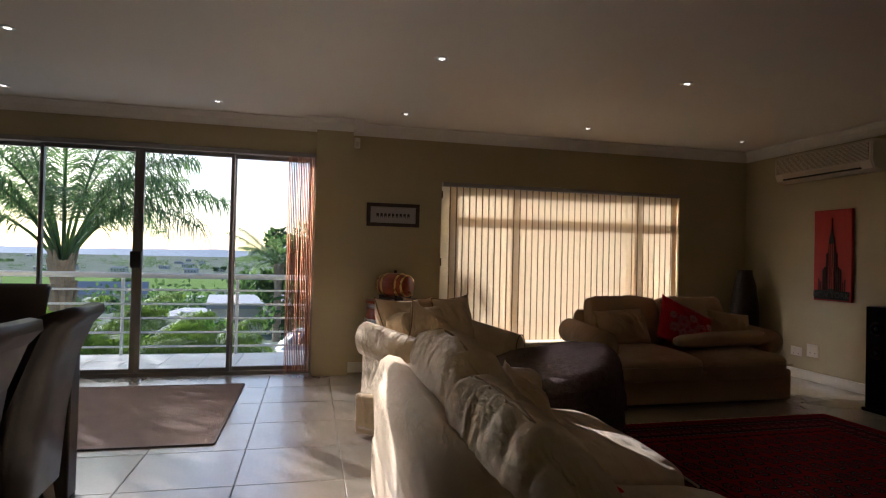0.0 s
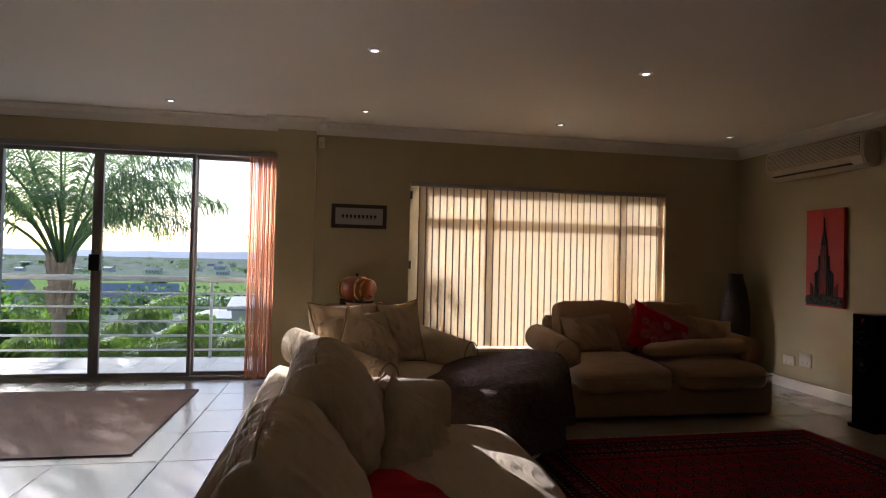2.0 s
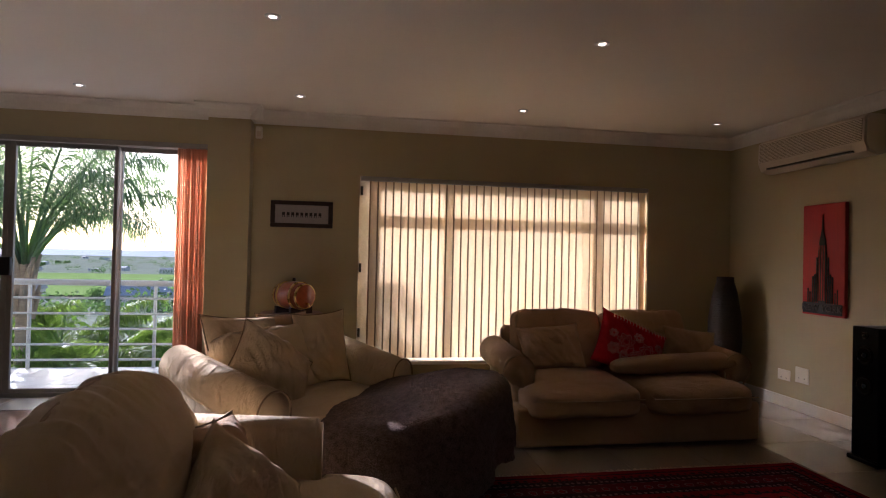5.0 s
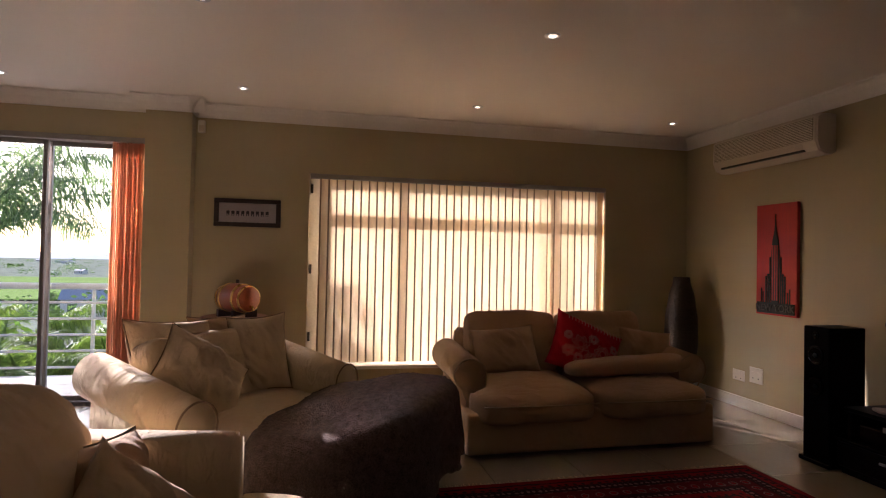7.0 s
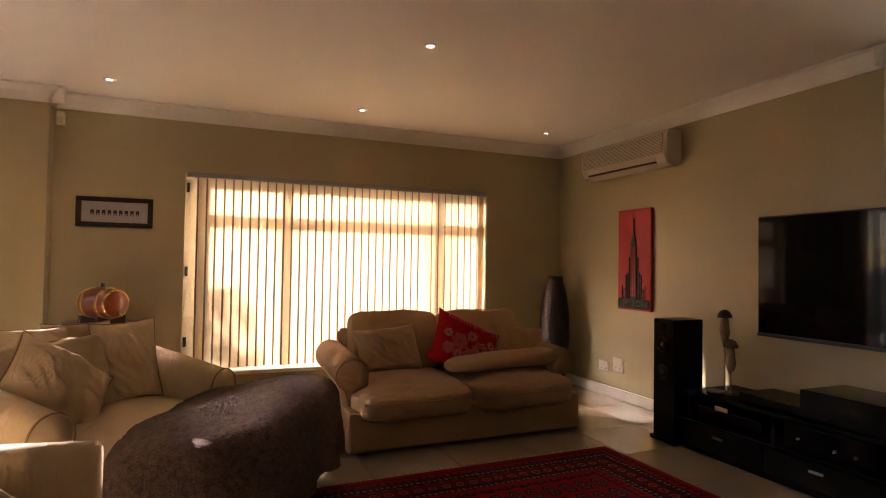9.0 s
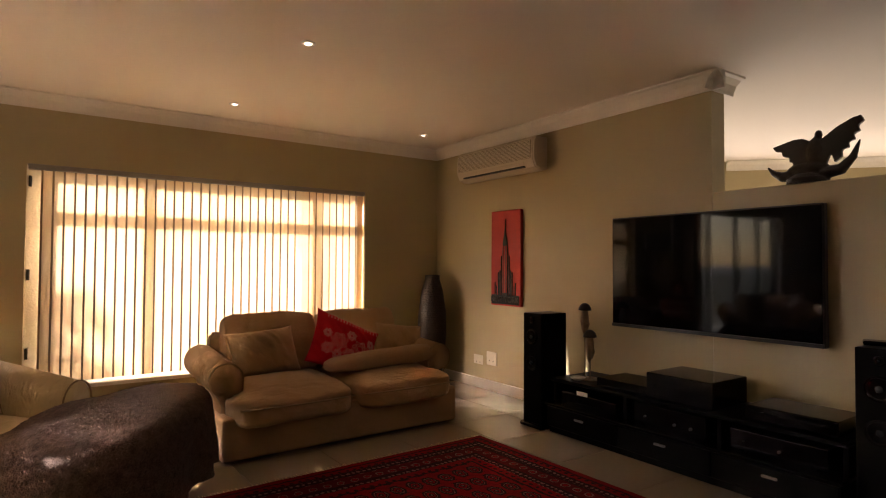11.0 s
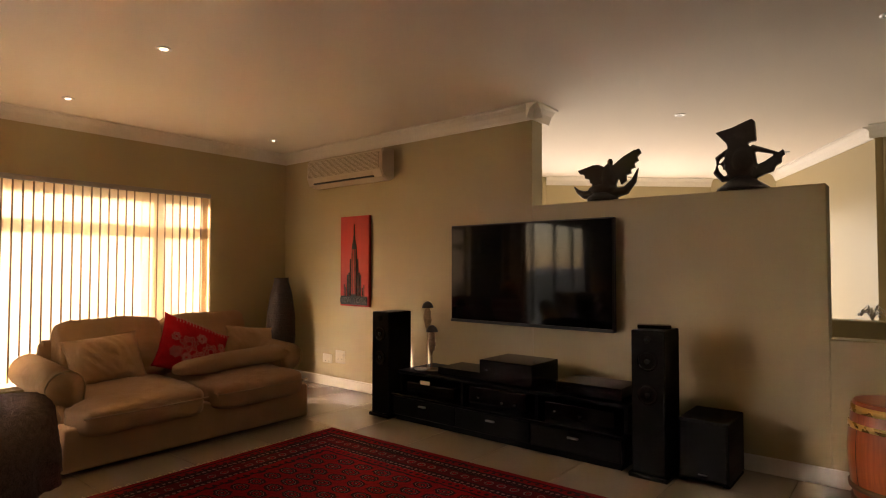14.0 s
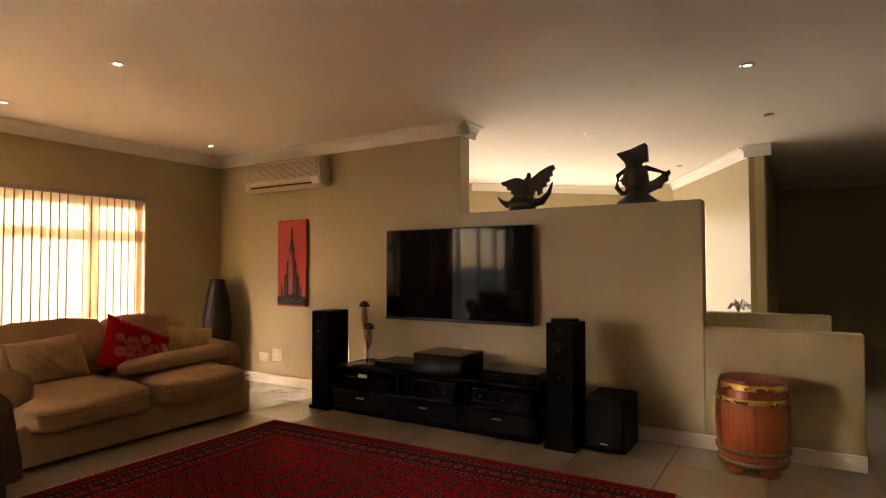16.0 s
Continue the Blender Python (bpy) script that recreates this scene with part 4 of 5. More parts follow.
# ---- television wall ----
tv = thing("television", pose(7.9, 3.61, 1.215), "large black flat-screen television, switched off, fixed to the wall", "television")
part("body", boxed(-0.005, 0.05, -0.74, 0.74, -0.42, 0.415, bevel=0.008, seg=2), DARK_ALU, tv)
part("screen", boxed(-0.012, -0.004, -0.728, 0.728, -0.392, 0.403), SCREEN, tv, "glossy dark screen")
part("bezel", boxed(-0.016, -0.004, -0.738, 0.738, -0.418, -0.395, bevel=0.003), DARK_ALU, tv)
part("wall_bracket", boxed(0.05, 0.084, -0.25, 0.25, -0.2, 0.2), DARK_ALU, tv)


def speaker(m):
    s = thing("floor_speaker", m, "tall black floor-standing loudspeaker", "speaker", "tower speakers")
    part("cabinet", boxed(-0.17, 0.11, -0.1, 0.1, 0.03, 0.885, bevel=0.008, seg=2), BLACK, s)
    part("plinth", boxed(-0.19, 0.13, -0.118, 0.118, 0.0, 0.03, bevel=0.006), GLOSS_BLACK, s)
    for z, r in ((0.83, 0.022), (0.7, 0.055), (0.5, 0.055)):
        d = part("driver", lathe(bmesh.new(), [(r, 0.0), (r, 0.008), (r * 0.9, 0.012), (r * 0.8, 0.004), (r * 0.35, -0.006), (r * 0.3, 0.004), (0.002, 0.01)], 24, pose(-0.17, 0, z, 0, -90, 0)), CONE, s, "", True)
        part("ring", lathe(bmesh.new(), [(r * 1.12, 0.0), (r * 1.12, 0.005), (r * 0.98, 0.006)], 24, pose(-0.17, 0, z, 0, -90, 0)), GLOSS_BLACK, d)
        part("dust_cap", lathe(bmesh.new(), [(r * 0.36, 0.008), (r * 0.3, 0.014), (r * 0.18, 0.018), (r * 0.04, 0.0195)], 18, pose(-0.17, 0, z, 0, -90, 0)), CAP, d, "glossy dust cap", True)
    return s


speaker(pose(7.58, 4.735, 0))
speaker(pose(7.58, 2.46, 0))
rem = thing("remote_control", pose(7.56, 2.47, 0.887, 0, 0, 20), "slim dark gadget lying on the speaker", "gadget")
part("body", boxed(-0.05, 0.05, -0.1, 0.1, 0.0, 0.022, bevel=0.01, seg=3), GLOSS_BLACK, rem)

unit = thing("media_unit", pose(7.42, 3.61, 0), "low black media unit with three drawers and an open shelf", "media unit")
part("base", boxed(0.03, 0.5, -0.97, 0.97, 0.0, 0.04), BLACK, unit)
part("carcass", boxed(0.02, 0.52, -0.985, 0.985, 0.04, 0.2, bevel=0.004), BLACK, unit)
part("shelf", boxed(-0.01, 0.52, -0.99, 0.99, 0.202, 0.222, bevel=0.004), GLOSS_BLACK, unit)
part("top", boxed(0.06, 0.53, -0.99, 0.99, 0.375, 0.4, bevel=0.005), BLACK, unit)
part("back_panel", boxed(0.5, 0.52, -0.98, 0.98, 0.222, 0.375), BLACK, unit)
for y in (-0.975, -0.33, 0.33, 0.975):
    part("upright", boxed(0.09, 0.5, y - 0.012, y + 0.012, 0.222, 0.375), BLACK, unit)
for y in (-0.655, 0.0, 0.655):
    d = part("drawer", boxed(0.0, 0.02, y - 0.322, y + 0.322, 0.05, 0.195, bevel=0.004), BLACK, unit)
    part("handle", boxed(-0.014, 0.0, y - 0.04, y + 0.04, 0.142, 0.156, bevel=0.003), SILVER, d, "small bright metal handle")


def device(m, sx, sy, sz, label, knobs=(), stripe=False, name="hifi_unit"):
    d = thing(name, m, label, "hi-fi unit", "audio equipment")
    part("case", boxed(0, sx, -sy / 2, sy / 2, 0.008, sz, bevel=0.006, seg=2), GLOSS_BLACK, d)
    for y in (-sy * 0.4, sy * 0.4):
        part("foot", boxed(0.03, sx - 0.03, y - 0.015, y + 0.015, 0, 0.009), RUBBER, d)
    for y, z, r in knobs:
        part("knob", lathe(bmesh.new(), [(r, 0), (r, 0.012), (r * 0.85, 0.016)], 18, pose(0, y, z, 0, -90, 0)), SILVER, d, "metal knob")
    if stripe:
        part("front_strip", boxed(-0.003, 0.0, -sy * 0.42, sy * 0.42, sz * 0.55, sz * 0.68), CONE, d)
    return d


device(pose(7.52, 3.97, 0.4), 0.32, 0.44, 0.065, "flat black player on the media unit")
device(pose(7.5, 3.54, 0.4), 0.4, 0.45, 0.17, "large black amplifier on the media unit", [], True)
device(pose(7.52, 2.9, 0.4), 0.32, 0.46, 0.085, "black disc player with a glossy lid", [], True)
device(pose(7.5, 3.61, 0.222), 0.36, 0.5, 0.14, "black receiver with small bright knobs on the shelf", [(0.16, 0.06, 0.007), (-0.05, 0.05, 0.009), (-0.16, 0.05, 0.009)])
device(pose(7.5, 2.96, 0.222), 0.36, 0.5, 0.12, "black tuner with small lights on the shelf", [(0.17, 0.06, 0.006), (-0.02, 0.05, 0.008)])
device(pose(7.5, 4.26, 0.222), 0.34, 0.5, 0.09, "black recorder on the shelf")
card = thing("paper_card", pose(7.44, 4.3, 0.33, 0, 12, 0), "small white card standing on the shelf", "card")
part("card", boxed(0.05, 0.052, -0.05, 0.05, 0.0, 0.03), PLATE, card)
card.matrix_basis = pose(7.44, 4.3, 0.31)

sub = thing("subwoofer", pose(7.72, 2.185, 0), "black cube subwoofer on the floor", "speaker")
part("cabinet", boxed(-0.19, 0.19, -0.14, 0.14, 0.015, 0.37, bevel=0.008, seg=2), BLACK, sub)
part("grille", boxed(-0.2, -0.19, -0.13, 0.13, 0.03, 0.36, bevel=0.004), RUBBER, sub)
part("badge", boxed(-0.203, -0.2, -0.025, 0.025, 0.055, 0.062), SILVER, sub)
for y in (-0.12, 0.12):
    part("foot", boxed(-0.17, 0.17, y - 0.02, y + 0.02, 0, 0.016), RUBBER, sub)


def barrel(bm, r0, r1, h, staves=20):
    prof = []
    for k in range(11):
        t = k / 10
        prof.append((r0 + (r1 - r0) * math.sin(math.pi * t) ** 0.9 if 0 < t < 1 else r0, t * h))
    return lathe(bm, prof, staves * 2)


def hoop(r_a, r_b, z0, z1):
    bm = bmesh.new()
    return lathe(bm, [(r_a - 0.004, z0), (r_a + 0.0085, z0), (r_b + 0.0085, z1), (r_b - 0.004, z1)], 40)


keg = thing("barrel", pose(7.7, 1.29, 0), "varnished oak barrel with shiny brass hoops on small feet", "barrel")
part("body", barrel(bmesh.new(), 0.185, 0.215, 0.52), KEG, keg, smooth=True, m=pose(0, 0, 0.05))
for z0, z1, ra, rb, mt in ((0.52, 0.555, 0.192, 0.187, BRASS), (0.44, 0.47, 0.204, 0.201, BRASS), (0.13, 0.155, 0.203, 0.206, IRON), (0.055, 0.085, 0.188, 0.195, IRON)):
    part("hoop", hoop(ra, rb, z0, z1), mt, keg, "polished brass hoop" if mt is BRASS else "dull hoop", True)
part("lid", lathe(bmesh.new(), [(0.182, 0.568), (0.182, 0.576), (0.16, 0.578)], 40), KEG, keg)
for a in (45, 135, 225, 315):
    part("foot", boxed(-0.045, 0.045, -0.035, 0.035, 0.0, 0.06, bevel=0.004), KEG, keg, m=pose(0.135 * math.cos(radians(a)), 0.135 * math.sin(radians(a)), 0, 0, 0, a + 90))
for a, t0, t1 in ((188, 0.2, 0.74), (128, 0.2, 0.74), (248, 0.2, 0.74)):  # the joints of its two little doors
    pts = []
    for j in range(9):
        t = t0 + (t1 - t0) * j / 8
        rr = 0.185 + 0.03 * math.sin(math.pi * t) ** 0.9 + 0.0003
        pts.append((rr * math.cos(radians(a)), rr * math.sin(radians(a)), 0.05 + 0.52 * t))
    part("door_joint", tube(bmesh.new(), pts, 0.0016, 4), FRAME_DARK, keg)

# barrel side table behind the armchair, with a small keg on it
tab = thing("barrel_table", pose(3.58, 6.56, 0), "old oak wine barrel used as a side table", "barrel")
part("body", barrel(bmesh.new(), 0.23, 0.28, 0.74), KEG, tab, smooth=True, m=pose(0, 0, 0.01))
for z0, z1, ra, rb in ((0.70, 0.745, 0.238, 0.233), (0.56, 0.6, 0.265, 0.26), (0.16, 0.2, 0.262, 0.267), (0.012, 0.05, 0.233, 0.24)):
    part("hoop", hoop(ra, rb, z0, z1), SILVER, tab, "steel hoop", True)
part("top", lathe(bmesh.new(), [(0.262, 0.752), (0.262, 0.772), (0.255, 0.776)], 40), KEG, tab, "round lid")
small = thing("keg", pose(3.6, 6.5, 0.776, 0, 0, -48), "small varnished wooden keg with brass hoops lying in a cradle", "keg")
part("body", barrel(bmesh.new(), 0.095, 0.122, 0.33), KEG, small, smooth=True, m=pose(-0.165, 0, 0.15, 0, 90, 0))
for x, r in ((-0.15, 0.1), (-0.085, 0.117), (0.085, 0.117), (0.15, 0.1)):
    part("hoop", lathe(bmesh.new(), [(r - 0.005, -0.011), (r + 0.004, -0.011), (r + 0.004, 0.011), (r - 0.005, 0.011)], 32, pose(x, 0, 0.15, 0, 90, 0)), BRASS, small, "brass hoop", True)
for x in (-0.1, 0.1):
    part("cradle", extrude_profile(bmesh.new(), [(-0.11, 0), (0.11, 0), (0.11, 0.06), (0.07, 0.05), (0, 0.03), (-0.07, 0.05), (-0.11, 0.06)], "x", x - 0.014, x + 0.014), FRAME_DARK, small)
part("bung", lathe(bmesh.new(), [(0.016, 0.26), (0.013, 0.3)], 12), FRAME_DARK, small)
part("tap", tube(bmesh.new(), [(0.16, 0, 0.09), (0.2, 0, 0.09), (0.215, 0, 0.06)], 0.009, 8), BRASS, small, "little brass tap")

# air conditioner
ac = thing("air_conditioner", pose(WX, 5.7, 2.12), "long cream split air conditioner high on the wall", "air conditioner")
bm = extrude_profile(bmesh.new(), [(0, 0.02), (0, 0.3), (-0.15, 0.3), (-0.185, 0.27), (-0.19, 0.09), (-0.16, 0.02), (-0.1, 0.0), (-0.03, 0.0)], "y", -0.57, 0.57)
bmesh.ops.bevel(bm, geom=[e for e in bm.edges if abs(e.verts[0].co.y - e.verts[1].co.y) < 0.001], offset=0.012, segments=2, affect="EDGES")
part("casing", bm, AC_WHITE, ac, smooth=False)
part("outlet", boxed(-0.19, -0.12, -0.45, 0.45, 0.012, 0.026), DARK_ALU, ac, "dark outlet slot", m=pose(0, 0, 0.012))
part("louvre", boxed(-0.194, -0.188, -0.45, 0.45, 0.045, 0.075, bevel=0.002), AC_WHITE, ac)
# dark plate whose colour holds the shade between the grille slats
part("grille_recess", boxed(-0.1915, -0.186, -0.54, 0.54, 0.098, 0.262), AC_RECESS_SHADE, ac, "backing plate of the grille, recess shade in its colour")
for k in range(13):
    part("grille_slat", boxed(-0.196, -0.1915, -0.54, 0.54, 0.101 + 0.0125 * k, 0.107 + 0.0125 * k), AC_WHITE, ac)

# red art panel
art = thing("wall_art", pose(WX, 5.67, 1.33), "tall red relief panel of a skyscraper with grey lettering", "artwork")
part("panel", boxed(-0.035, -0.001, -0.215, 0.215, -0.465, 0.465, bevel=0.004), ART_RED, art)
bm = bmesh.new()
extrude_profile(bm, [(-0.04, -0.36), (0.04, -0.36), (0.04, -0.05), (0.04, 0.06), (0.03, 0.16), (0.014, 0.22), (0.005, 0.28), (0.0, 0.38), (-0.005, 0.28), (-0.014, 0.22), (-0.03, 0.16), (-0.04, 0.06), (-0.04, -0.05)], "x", -0.043, -0.034)
part("tower", bm, ART_DARK, art, "charcoal skyscraper relief")
for y, w, z in ((-0.057, 0.005, 0.02), (0.057, 0.005, 0.02), (-0.078, 0.006, -0.12), (0.078, 0.006, -0.12), (-0.1, 0.005, -0.14), (0.1, 0.005, -0.14), (-0.15, 0.003, -0.24), (0.15, 0.003, -0.24), (-0.128, 0.003, -0.27), (0.128, 0.003, -0.27)):
    part("wing", boxed(-0.042, -0.034, y - w, y + w, -0.36, z), ART_DARK, art)
for y in (-0.024, 0.0, 0.024):
    part("flute", boxed(-0.046, -0.042, y - 0.005, y + 0.005, -0.34, 0.12), ART_RED, art)
part("plate", boxed(-0.044, -0.034, -0.2, 0.2, -0.45, -0.36, bevel=0.003), ART_DARK, art, "charcoal base plate")
cu = bpy.data.curves.new("lettering", "FONT")
cu.body, cu.size, cu.extrude, cu.align_x, cu.align_y = "NEW YORK", 0.078, 0.003, "CENTER", "CENTER"
tmp = bpy.data.objects.new("lettering", cu)
scene.collection.objects.link(tmp)
me = bpy.data.meshes.new_from_object(tmp.evaluated_get(bpy.context.evaluated_depsgraph_get()))
bpy.data.objects.remove(tmp)
me.materials.clear()
me.materials.append(ART_GREY)
txt = new("lettering", me)
txt.parent = art
txt.matrix_basis = pose(-0.047, 0, -0.405, 90, 0, -90)

# framed picture
pic = thing("picture_frame", pose(3.617, WY, 1.647), "narrow dark-framed picture with a row of small figures", "picture")
bm = bmesh.new()
for a, b, c, e in ((-0.28, 0.28, 0.085, 0.122), (-0.28, 0.28, -0.122, -0.085), (-0.28, -0.24, -0.085, 0.085), (0.24, 0.28, -0.085, 0.085)):
    box(bm, a, b, -0.03, -0.001, c, e, 0.004)
part("frame", bm, FRAME_DARK, pic)
part("mount", boxed(-0.24, 0.24, -0.014, -0.004, -0.085, 0.085), PAPER, pic, "grey picture mount")
for k in range(9):
    u = -0.165 + 0.041 * k
    bm = bmesh.new()
    box(bm, u - 0.013, u + 0.013, -0.018, -0.014, -0.012, 0.016, 0.003)
    box(bm, u - 0.011, u - 0.005, -0.018, -0.014, -0.028, -0.012)
    box(bm, u + 0.005, u + 0.011, -0.018, -0.014, -0.028, -0.012)
    part("figure", bm, INK, pic)

# sockets, sensor
for y, w, h, z in ((6.12, 0.075, 0.075, 0.285), (5.91, 0.075, 0.115, 0.32)):
    so = thing("wall_socket", pose(WX, y, z), "white plastic wall socket plate", "socket", "wall sockets")
    part("plate", boxed(-0.01, -0.001, -w, w, -h / 2 - 0.01, h / 2 + 0.01, bevel=0.003), PLATE, so)
    for yy in (-w * 0.4, w * 0.4):
        part("switch", boxed(-0.014, -0.01, yy - 0.012, yy + 0.012, 0.005, 0.03), PLATE, so)
        part("hole", boxed(-0.0112, -0.01, yy - 0.004, yy + 0.004, -0.03, -0.02), DARK_ALU, so)
sens = thing("alarm_sensor", pose(3.22, 6.9, 2.38), "small white alarm sensor in the corner of the pier", "sensor")
part("body", boxed(-0.03, 0.03, -0.04, 0.0, -0.055, 0.055, bevel=0.012, seg=3), PLATE, sens)
part("lens", boxed(-0.02, 0.02, -0.046, -0.04, -0.04, 0.01, bevel=0.003), AC_WHITE, sens)

# tall vase in the corner
v = thing("floor_vase", pose(7.72, 6.6, 0), "tall dark woven floor vase in the corner", "vase")
part("body", lathe(bmesh.new(), [(0.09, 0.0), (0.1, 0.02), (0.13, 0.25), (0.155, 0.5), (0.15, 0.75), (0.115, 0.98), (0.08, 1.1), (0.078, 1.15), (0.07, 1.15), (0.07, 1.1)], 32), VASE, v, smooth=True)
for k in range(16):
    z = 0.1 + 0.06 * k
    r = np.interp(z, [0.0, 0.02, 0.25, 0.5, 0.75, 0.98, 1.1], [0.09, 0.1, 0.13, 0.155, 0.15, 0.115, 0.08])
    part("band", lathe(bmesh.new(), [(r - 0.003, z - 0.006), (r + 0.005, z), (r - 0.003, z + 0.006)], 32), VASE, v, smooth=True)


# ---- carved figures ----
def blob(bm, c, r, m=Matrix.Identity(4), seg=14):
    bmesh.ops.create_uvsphere(bm, u_segments=seg, v_segments=10, radius=1.0, matrix=m @ Matrix.Translation(c) @ Matrix.Diagonal((*r, 1)))


def fused(ob):
    """Grows the carved shapes of a figure into one skin."""
    md = ob.modifiers.new("skin", "REMESH")
    md.mode, md.voxel_size, md.use_smooth_shade = "VOXEL", 0.007, True
    return ob


def plate(bm, pts, s, half=0.016):
    """A carved flat shape in the y-z plane."""
    extrude_profile(bm, [(y * s, z * s) for y, z in pts], "x", -half, half)


def winged_carving(m, label):
    """A creature with two spread, scalloped wings above a boat-shaped base with upturned horns."""
    bm, s = bmesh.new(), 0.92
    lathe(bm, [(0.12, 0.0), (0.115, 0.03), (0.07, 0.06)], 16)
    blob(bm, (0, 0.0, 0.09), (0.05, 0.12, 0.045))
    plate(bm, [(0.218, 0.274), (0.15, 0.29), (0.084, 0.307), (0.03, 0.305), (0.0, 0.293), (-0.04, 0.237), (-0.028, 0.12), (0.03, 0.1), (0.09, 0.105), (0.085, 0.15), (0.11, 0.16), (0.108, 0.19), (0.15, 0.2), (0.158, 0.235), (0.195, 0.24)], s)
    plate(bm, [(-0.06, 0.2), (-0.07, 0.27), (-0.098, 0.293), (-0.18, 0.35), (-0.265, 0.39), (-0.307, 0.397), (-0.322, 0.36), (-0.29, 0.335), (-0.3, 0.3), (-0.265, 0.285), (-0.275, 0.25), (-0.235, 0.24), (-0.24, 0.205), (-0.2, 0.195), (-0.2, 0.15), (-0.16, 0.12), (-0.14, 0.19), (-0.11, 0.12), (-0.06, 0.1)], s)
    blob(bm, (0, -0.04, 0.18), (0.035, 0.05, 0.1))
    blob(bm, (0.0, -0.06, 0.29), (0.02, 0.022, 0.03))
    tube(bm, [(0, 0.08, 0.06), (0, 0.15, 0.06), (0, 0.2, 0.09), (0, 0.235, 0.13)], [0.04, 0.032, 0.018, 0.005], 8)
    tube(bm, [(0, -0.08, 0.055), (0, -0.18, 0.07), (0, -0.24, 0.135), (0, -0.275, 0.23)], [0.04, 0.035, 0.022, 0.005], 8)
    return tagged(fused(part("sculpture", bm, CARVED, m=m)), label, "sculpture", "carvings on the half wall")


def perched_carving(m, label):
    """A figure with a broad crest, a curled tail and one swept wing, on a cone base."""
    bm, s = bmesh.new(), 0.84
    lathe(bm, [(0.16, 0.0), (0.155, 0.015), (0.08, 0.07), (0.05, 0.09)], 16)
    plate(bm, [(0.19, 0.475), (0.07, 0.5), (-0.07, 0.55), (-0.09, 0.53), (-0.098, 0.377), (-0.03, 0.37), (-0.06, 0.33), (-0.09, 0.28), (-0.1, 0.2), (-0.08, 0.1), (0.09, 0.1), (0.12, 0.17), (0.13, 0.25), (0.1, 0.33), (0.11, 0.38), (0.16, 0.44)], s, 0.024)
    blob(bm, (0, 0.0, 0.2), (0.05, 0.075, 0.09))
    blob(bm, (0, 0.01, 0.38), (0.035, 0.06, 0.05))
    tube(bm, [(0, y * s, z * s) for y, z in ((0.1, 0.33), (0.18, 0.27), (0.19, 0.16), (0.14, 0.1), (0.08, 0.12))], [0.014, 0.02, 0.022, 0.022, 0.02], 8)
    tube(bm, [(0, y * s, z * s) for y, z in ((0.12, 0.25), (0.15, 0.22), (0.13, 0.18))], 0.014, 8)
    tube(bm, [(0, y * s, z * s) for y, z in ((-0.06, 0.33), (-0.14, 0.3), (-0.235, 0.265))], [0.022, 0.017, 0.01], 8)
    plate(bm, [(0.0, 0.1), (-0.05, 0.17), (-0.15, 0.21), (-0.28, 0.29), (-0.285, 0.25), (-0.265, 0.235), (-0.265, 0.19), (-0.225, 0.17), (-0.21, 0.13), (-0.16, 0.115), (-0.1, 0.09)], s, 0.02)
    return tagged(fused(part("sculpture", bm, CARVED, m=m)), label, "sculpture", "carvings on the half wall")


winged_carving(pose(8.065, 3.02, 1.765), "dark carved wooden winged creature on a low base")
perched_carving(pose(8.065, 2.06, 1.765), "dark carved wooden bird figure on a cone base")

bm = bmesh.new()  # two crested birds on wire stems
lathe(bm, [(0.07, 0), (0.065, 0.012), (0.02, 0.018)], 16)
for y, h, dx in ((0.04, 0.35, 0.0), (-0.035, 0.155, -0.03)):
    tube(bm, [(dx, y, 0.01), (dx, y, h + 0.02)], 0.0045, 6)
    tube(bm, [(dx, y + 0.004, h - 0.02), (dx, y + 0.006, h + 0.03), (dx, y + 0.004, h + 0.09), (dx, y, h + 0.15), (dx, y, h + 0.18)], [0.006, 0.022, 0.034, 0.026, 0.012], 10)
    tube(bm, [(dx + 0.004, y - 0.018, h + 0.01), (dx + 0.004, y - 0.026, h + 0.07), (dx + 0.004, y - 0.02, h + 0.13)], [0.004, 0.014, 0.008], 6)
    first = len(bm.faces)
    lathe(bm, [(0.05, h + 0.17), (0.048, h + 0.185), (0.036, h + 0.208), (0.018, h + 0.222), (0.003, h + 0.226)], 14, Matrix.Translation((dx, y, 0)))
    bm.faces.ensure_lookup_table()
    for f in bm.faces[first:]:
        f.material_index = 1
birds = part("bird_figurine", bm, BIRD, smooth=True, m=pose(7.66, 4.38, 0.4))
birds.data.materials.append(CARVED)
tagged(birds, "pair of slender crested bird figures on wire stems", "figurine")
tray = thing("small_dish", pose(7.58, 4.42, 0.4), "small pale dish on the media unit", "dish")
part("dish", lathe(bmesh.new(), [(0.03, 0), (0.055, 0.012), (0.06, 0.022), (0.052, 0.016)], 20), CERAMIC, tray, smooth=True)

bm = bmesh.new()  # twig ornament on the parapet
rs = random.Random(3)
for k in range(12):
    a = 2 * math.pi * k / 12
    r = rs.uniform(0.05, 0.1)
    h = rs.uniform(0.05, 0.11)
    tube(bm, [(0, 0, 0.004), (0.4 * r * math.cos(a), 0.4 * r * math.sin(a), h), (r * math.cos(a), r * math.sin(a), h * 0.6)], 0.004, 5)
    blob(bm, (r * math.cos(a), r * math.sin(a), h * 0.6), (0.01, 0.01, 0.01), seg=6)
tw = part("ornament", bm, CERAMIC, m=pose(8.49, 1.42, 0.93))
tagged(tw, "small twiggy pale ornament on the parapet", "ornament")


